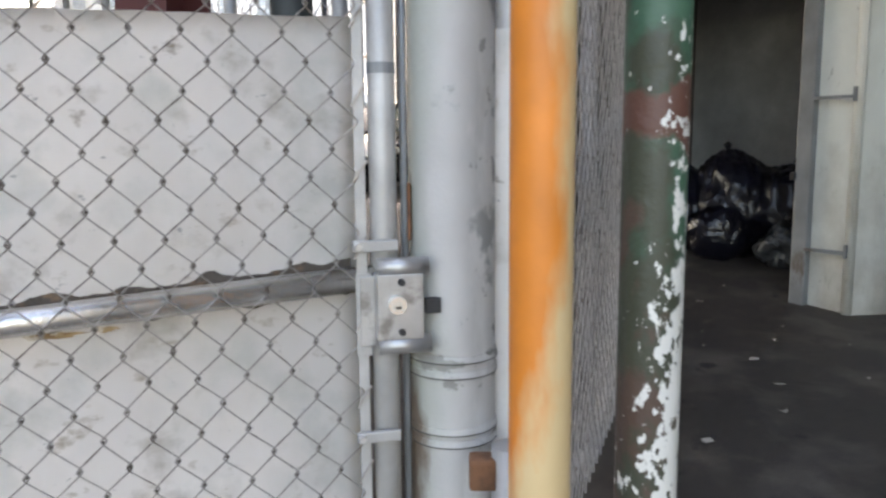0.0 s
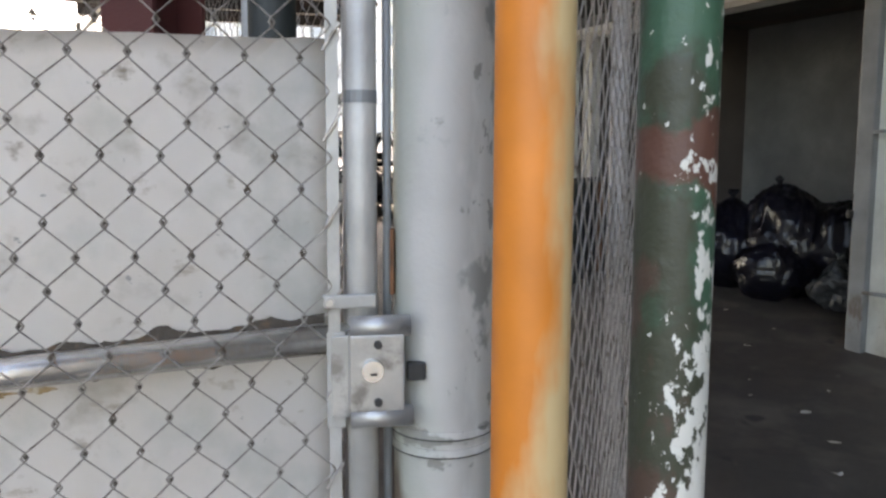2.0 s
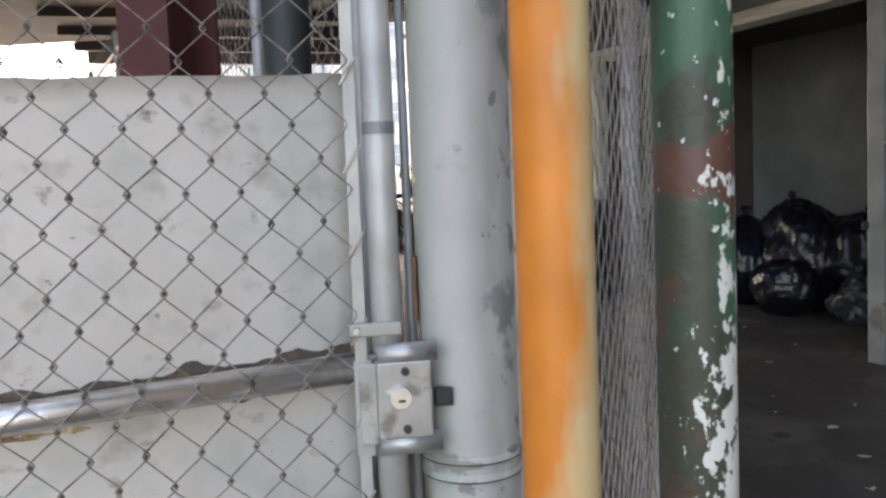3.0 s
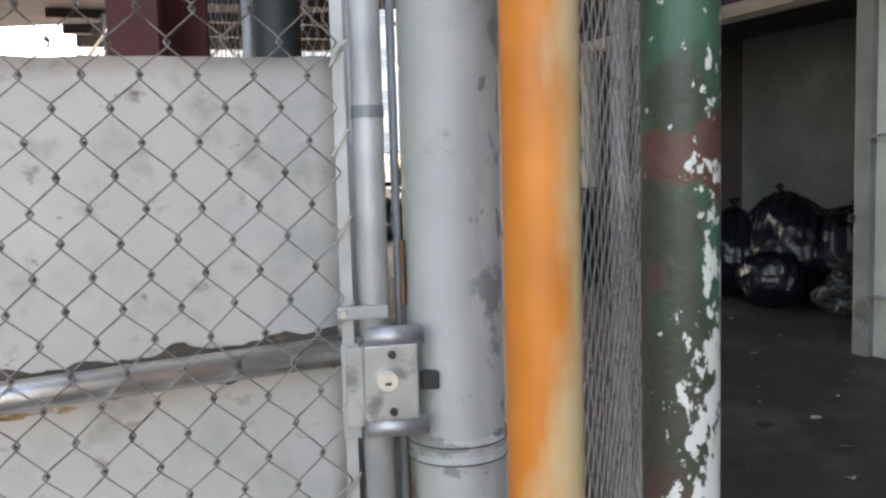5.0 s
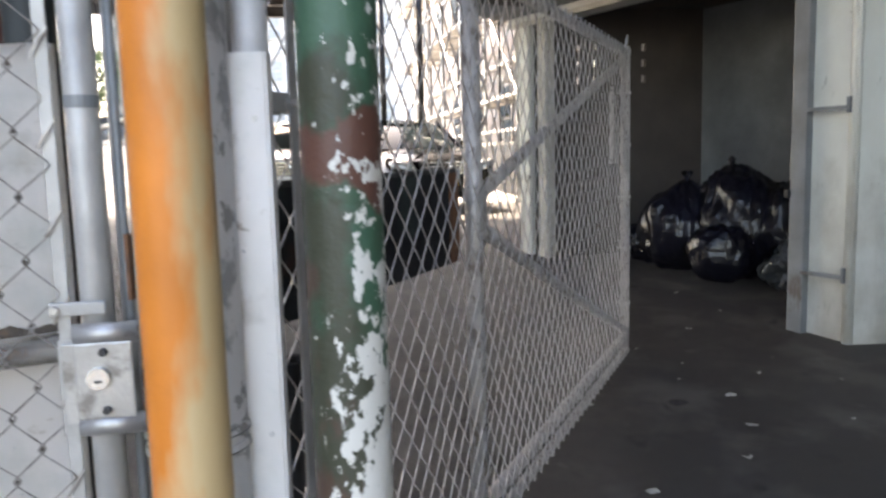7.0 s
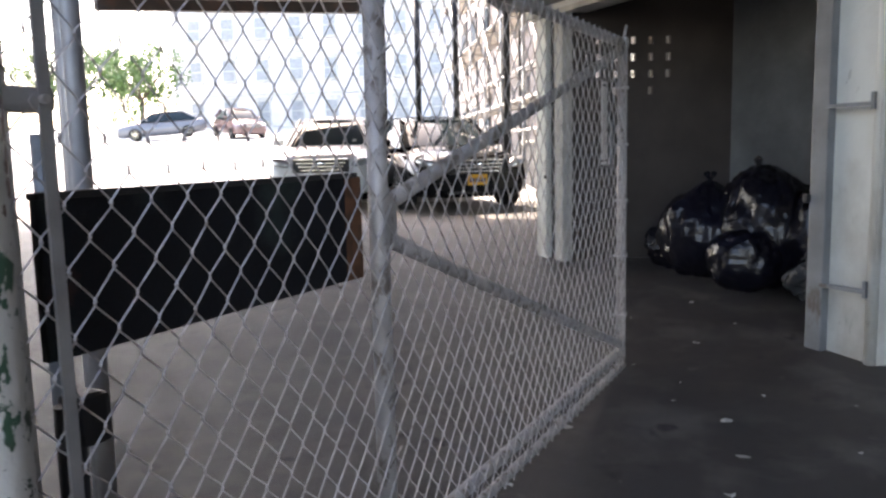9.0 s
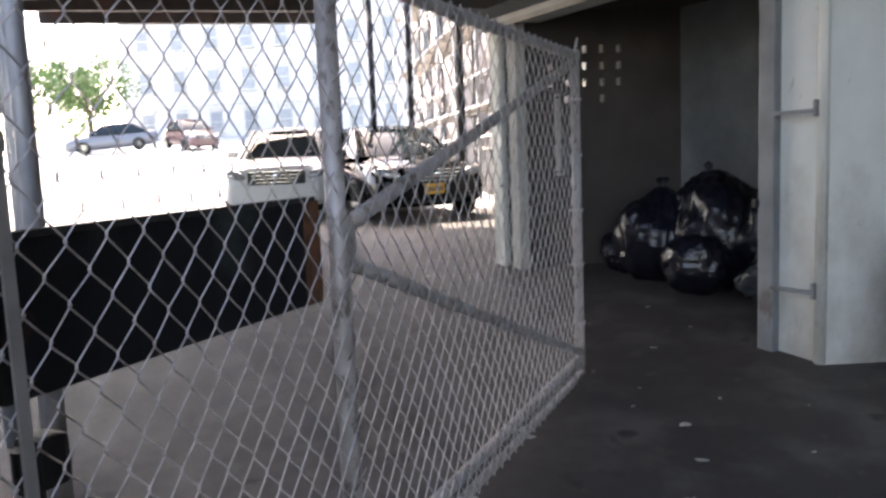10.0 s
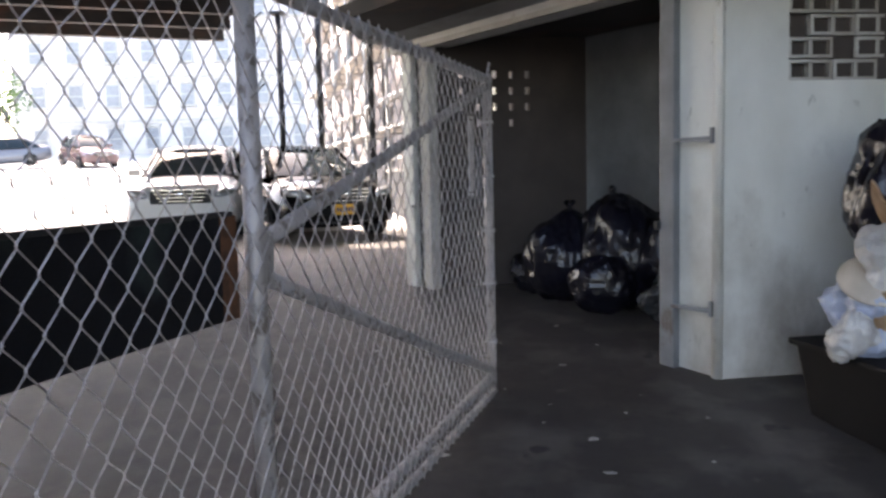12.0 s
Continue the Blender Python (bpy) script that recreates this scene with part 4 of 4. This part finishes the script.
        bmesh.ops.create_uvsphere(b, u_segments=12, v_segments=8, radius=1.0, matrix=pose(s * 0.64, 0.09, 0.36 * tall, 0, 0, s * 25) @ Matrix.Diagonal((0.10, 0.04, 0.035, 1)))
        part("fog_lamp", b, LAMPGLASS, c, smooth="all")
        for y in (0.93, 3.72):
            wh = bmesh.new()
            bmesh.ops.create_cone(wh, cap_ends=False, segments=32, radius1=0.325, radius2=0.325, depth=0.21, matrix=pose(s * 0.83, y, 0.325, 0, 90))
            for rr in (0.325,):
                bmesh.ops.create_cone(wh, cap_ends=True, segments=32, radius1=0.325, radius2=0.27, depth=0.012, matrix=pose(s * 0.941, y, 0.325, 0, 90 * s))
            ty = part("tyre", wh, TYRE, c, smooth=True)
            rim = bmesh.new()
            bmesh.ops.create_cone(rim, cap_ends=True, segments=28, radius1=0.06, radius2=0.05, depth=0.02, matrix=pose(s * 0.955, y, 0.325, 0, 90))
            for k in range(10):
                add_box(rim, (0.014, 0.024, 0.20), pose(s * 0.953, y, 0.325, 36 * k) @ pose(0, 0, 0.13))
            add_tube(rim, (s * 0.945, y, 0.325), (s * 0.957, y, 0.325), 0.245, 28, caps=False)
            part("rim", rim, CHROME, ty, "ten-spoke alloy rim")
    g = part("grille", boxm((0.90, 0.05, 0.22), pose(0, 0.005, 0.645 * tall, -14), 0.02), BLACK, c)
    for k in range(4):
        part("grille_bar", boxm((0.86 - 0.07 * k, 0.022, 0.022), pose(0, -0.004 - 0.011 * k, (0.735 - 0.052 * k) * tall), 0.005), CHROME, g, "chrome grille bar")
    b = bmesh.new()
    bmesh.ops.create_uvsphere(b, u_segments=14, v_segments=8, radius=1.0, matrix=pose(0, -0.03, 0.675 * tall) @ Matrix.Diagonal((0.08, 0.016, 0.042, 1)))
    part("badge", b, CHROME, g, smooth="all")
    part("lower_intake", boxm((0.9, 0.05, 0.12), pose(0, 0.035, 0.31 * tall), 0.02), BLACK, c)
    if plate:
        p = part("number_plate", boxm((0.305, 0.012, 0.152), pose(0, -0.022, 0.455 * tall), 0.004), PLATE, c, "yellow number plate")
        for k, w in enumerate((0.045, 0.045, 0.045, 0.045, 0.045, 0.045)):
            part("plate_mark", boxm((0.026, 0.003, 0.06), pose(-0.11 + 0.044 * k, -0.0295, 0.45 * tall)), PLATEINK, p)
    part("windscreen_sticker", boxm((0.06, 0.004, 0.06), pose(0.42, 1.30, 1.03 * tall, -52)), LITTER, c)
    return c


car("black_sedan", pose(-0.17, 12.15, 0.651, 0, 0, 27), CARBLACK, "glossy black sedan with chrome grille and yellow plate")
car("white_car", pose(-2.75, 12.9, 0.651, 0, 0, 10), CARWHITE, "white parked car in bright light", 1.06, False)
car("far_car", pose(-23.5, 41.1, ground(41.1), 3.7, 0, -62), CARGREY, "pale grey car parked across the lot", 1.02, False)
car("far_car", pose(-15.6, 41.0, ground(41.0), 3.7, 0, 42), CARRED, "dusty red car parked across the lot", 1.1, False)

# ---- low wall, canopy poles, scaffold ----
lw, ln = along((0.15, 17.5), (1.75, 12.0))
low = thing("wall_low", "low dark painted wall with a pale coping", "wall", lw, kind="structure")
part("wall", boxm((ln, 0.18, 1.0), pose(ln / 2, 0.09, 1.15)), DARKSTEEL, low)
part("coping", boxm((ln, 0.24, 0.05), pose(ln / 2, 0.09, 1.675), 0.01), STONE, low)
part("kerb", boxm((ln, 0.12, 0.07), pose(ln / 2, -0.08, 0.68), 0.01), STONE, low)
for x, y, z in ((-2.30, 15.5, 4.55), (-1.62, 15.4, 4.55), (-0.88, 15.2, 6.5), (0.12, 14.2, 6.5)):
    pl = thing("canopy_pole", "slim black steel canopy pole", "pole", pose(x, y, 0.651), "canopy poles")
    part("shaft", tube((0, 0, 0), (0, 0, z - 0.651), 0.055, 14), DARKSTEEL, pl, smooth=True)
    part("cap", boxm((0.26, 0.26, 0.05), pose(0, 0, z - 0.651), 0.01), DARKSTEEL, pl)
    part("base", boxm((0.2, 0.2, 0.02), pose(0, 0, 0.01)), DARKSTEEL, pl)

FA, FB = (2.6, 13.5), (-3.6, 36.0)
fm, fl = along(FB, FA)


def building(name, m, length, height, base, cols, rows, label, wallmat, x0=1.2, glass=CARGLASS, trim=TRIM):
    h = thing(name, label, "building", m, "buildings")
    part("wall", boxm((length, 6.0, height), pose(length / 2, 3.0, base + height / 2)), wallmat, h)
    part("cornice", boxm((length + 0.5, 0.5, 0.5), pose(length / 2, -0.1, base + height - 0.3), 0.06), trim, h)
    part("roof", boxm((length + 0.2, 6.1, 0.2), pose(length / 2, 3.0, base + height + 0.1)), DARKSTEEL, h)
    for j in range(rows - 1):
        part("string_course", boxm((length, 0.10, 0.16), pose(length / 2, -0.03, base + 3.1 + 3.3 * j), 0.02), trim, h)
    step = (length - 2 * x0) / max(1, cols - 1)
    for i in range(cols):
        for j in range(rows):
            x, z = x0 + step * i, base + 1.75 + 3.3 * j
            w = part("window", boxm((1.15, 0.06, 1.75), pose(x, -0.02, z), 0.01), trim, h, "pale window frame")
            part("pane", boxm((0.95, 0.03, 0.74), pose(x, -0.045, z + 0.40)), glass, w)
            part("pane", boxm((0.95, 0.03, 0.74), pose(x, -0.050, z - 0.41)), glass, w)
            part("sill", boxm((1.35, 0.2, 0.09), pose(x, -0.08, z - 0.93), 0.01), trim, w)
            part("lintel", boxm((1.4, 0.12, 0.24), pose(x, -0.04, z + 1.0), 0.02), trim, w)
    return h


building("brick_building", fm, fl, 13.0, 0.6, 8, 4, "tan brick apartment building behind the scaffold", BRICK)
building("pale_building", pose(-31, 62, 0), 24, 17.0, 3.2, 8, 5, "pale apartment building across the lot", PALE, 2.0, PANE, STONE)
sc = thing("scaffold", "steel pipe scaffold against the brick building", "scaffold", fm @ pose(0, -1.5, 0))
for i in range(8):
    x = fl - 1.0 - 2.3 * i
    for y in (0, 0.9):
        part("standard", tube((x, y, 0.6), (x, y, 9.5), 0.03, 8), DARKSTEEL if y else GALV, sc)
    for z in (2.5, 4.4, 6.4, 8.4):
        part("transom", tube((x, 0, z), (x, 0.9, z), 0.022, 6), GALV, sc)
for z in (1.9, 2.5, 3.1, 4.4, 5.2, 6.4, 7.2, 8.4):
    part("ledger", tube((fl - 1.0, 0, z), (fl - 1.0 - 16.1, 0, z), 0.024, 8), GALV, sc)
for z in (2.55, 4.45, 6.45):
    for k in range(3):
        part("plank", boxm((16.1, 0.25, 0.04), pose(fl - 9.05, 0.18 + 0.27 * k, z)), PLANK, sc, "weathered timber plank")
for i in range(4):
    x = fl - 1.0 - 4.6 * i
    part("brace", tube((x, 0, 2.5), (x - 2.3, 0, 4.4), 0.02, 6), GALV, sc)
    part("brace", tube((x - 2.3, 0, 4.4), (x - 4.6, 0, 6.4), 0.02, 6), GALV, sc)


# ---- tree across the lot ----
def tree(x, y, h, r, seed):
    rnd = random.Random(seed)
    g = ground(y)
    t = thing("tree", "leafy green street tree across the lot", "tree", pose(x, y, g))
    b = bmesh.new()
    add_tube(b, (0, 0, 0), (0.1, 0, h * 0.45), 0.22, 10, 0.13)
    ends = []
    for k in range(7):
        a = 2 * math.pi * k / 7 + rnd.uniform(-0.3, 0.3)
        e = Vector((math.cos(a) * r * rnd.uniform(0.4, 0.75), math.sin(a) * r * rnd.uniform(0.4, 0.75), h * rnd.uniform(0.6, 0.92)))
        add_tube(b, (0.1, 0, h * 0.42), e, 0.09, 7, 0.03)
        ends.append(e)
    part("trunk", b, BARK, t, smooth=True)
    clumps = [e + Vector([rnd.gauss(0, r * 0.3) for _ in range(3)]) for e in ends for _ in range(5)]
    vs, fs = [], []
    for c in clumps:
        rad = r * rnd.uniform(0.16, 0.32)
        for _ in range(170):
            d = Vector([rnd.gauss(0, 1) for _ in range(3)]).normalized() * rad * rnd.uniform(0.4, 1.0) ** 0.5
            p = c + d
            u = Vector([rnd.gauss(0, 1) for _ in range(3)]).normalized()
            w = u.orthogonal().normalized()
            s = rnd.uniform(0.07, 0.15)
            i = len(vs)
            vs += [p - u * s, p + w * s * 0.5, p + u * s, p - w * s * 0.5]
            fs.append((i, i + 1, i + 2, i + 3))
    me = bpy.data.meshes.new("crown")
    me.from_pydata(vs, [], fs)
    mesh_part("crown", me, LEAF, t)


tree(-26.0, 48.0, 5.4, 3.4, 3)
tree(-32.0, 50.0, 6.0, 3.7, 6)
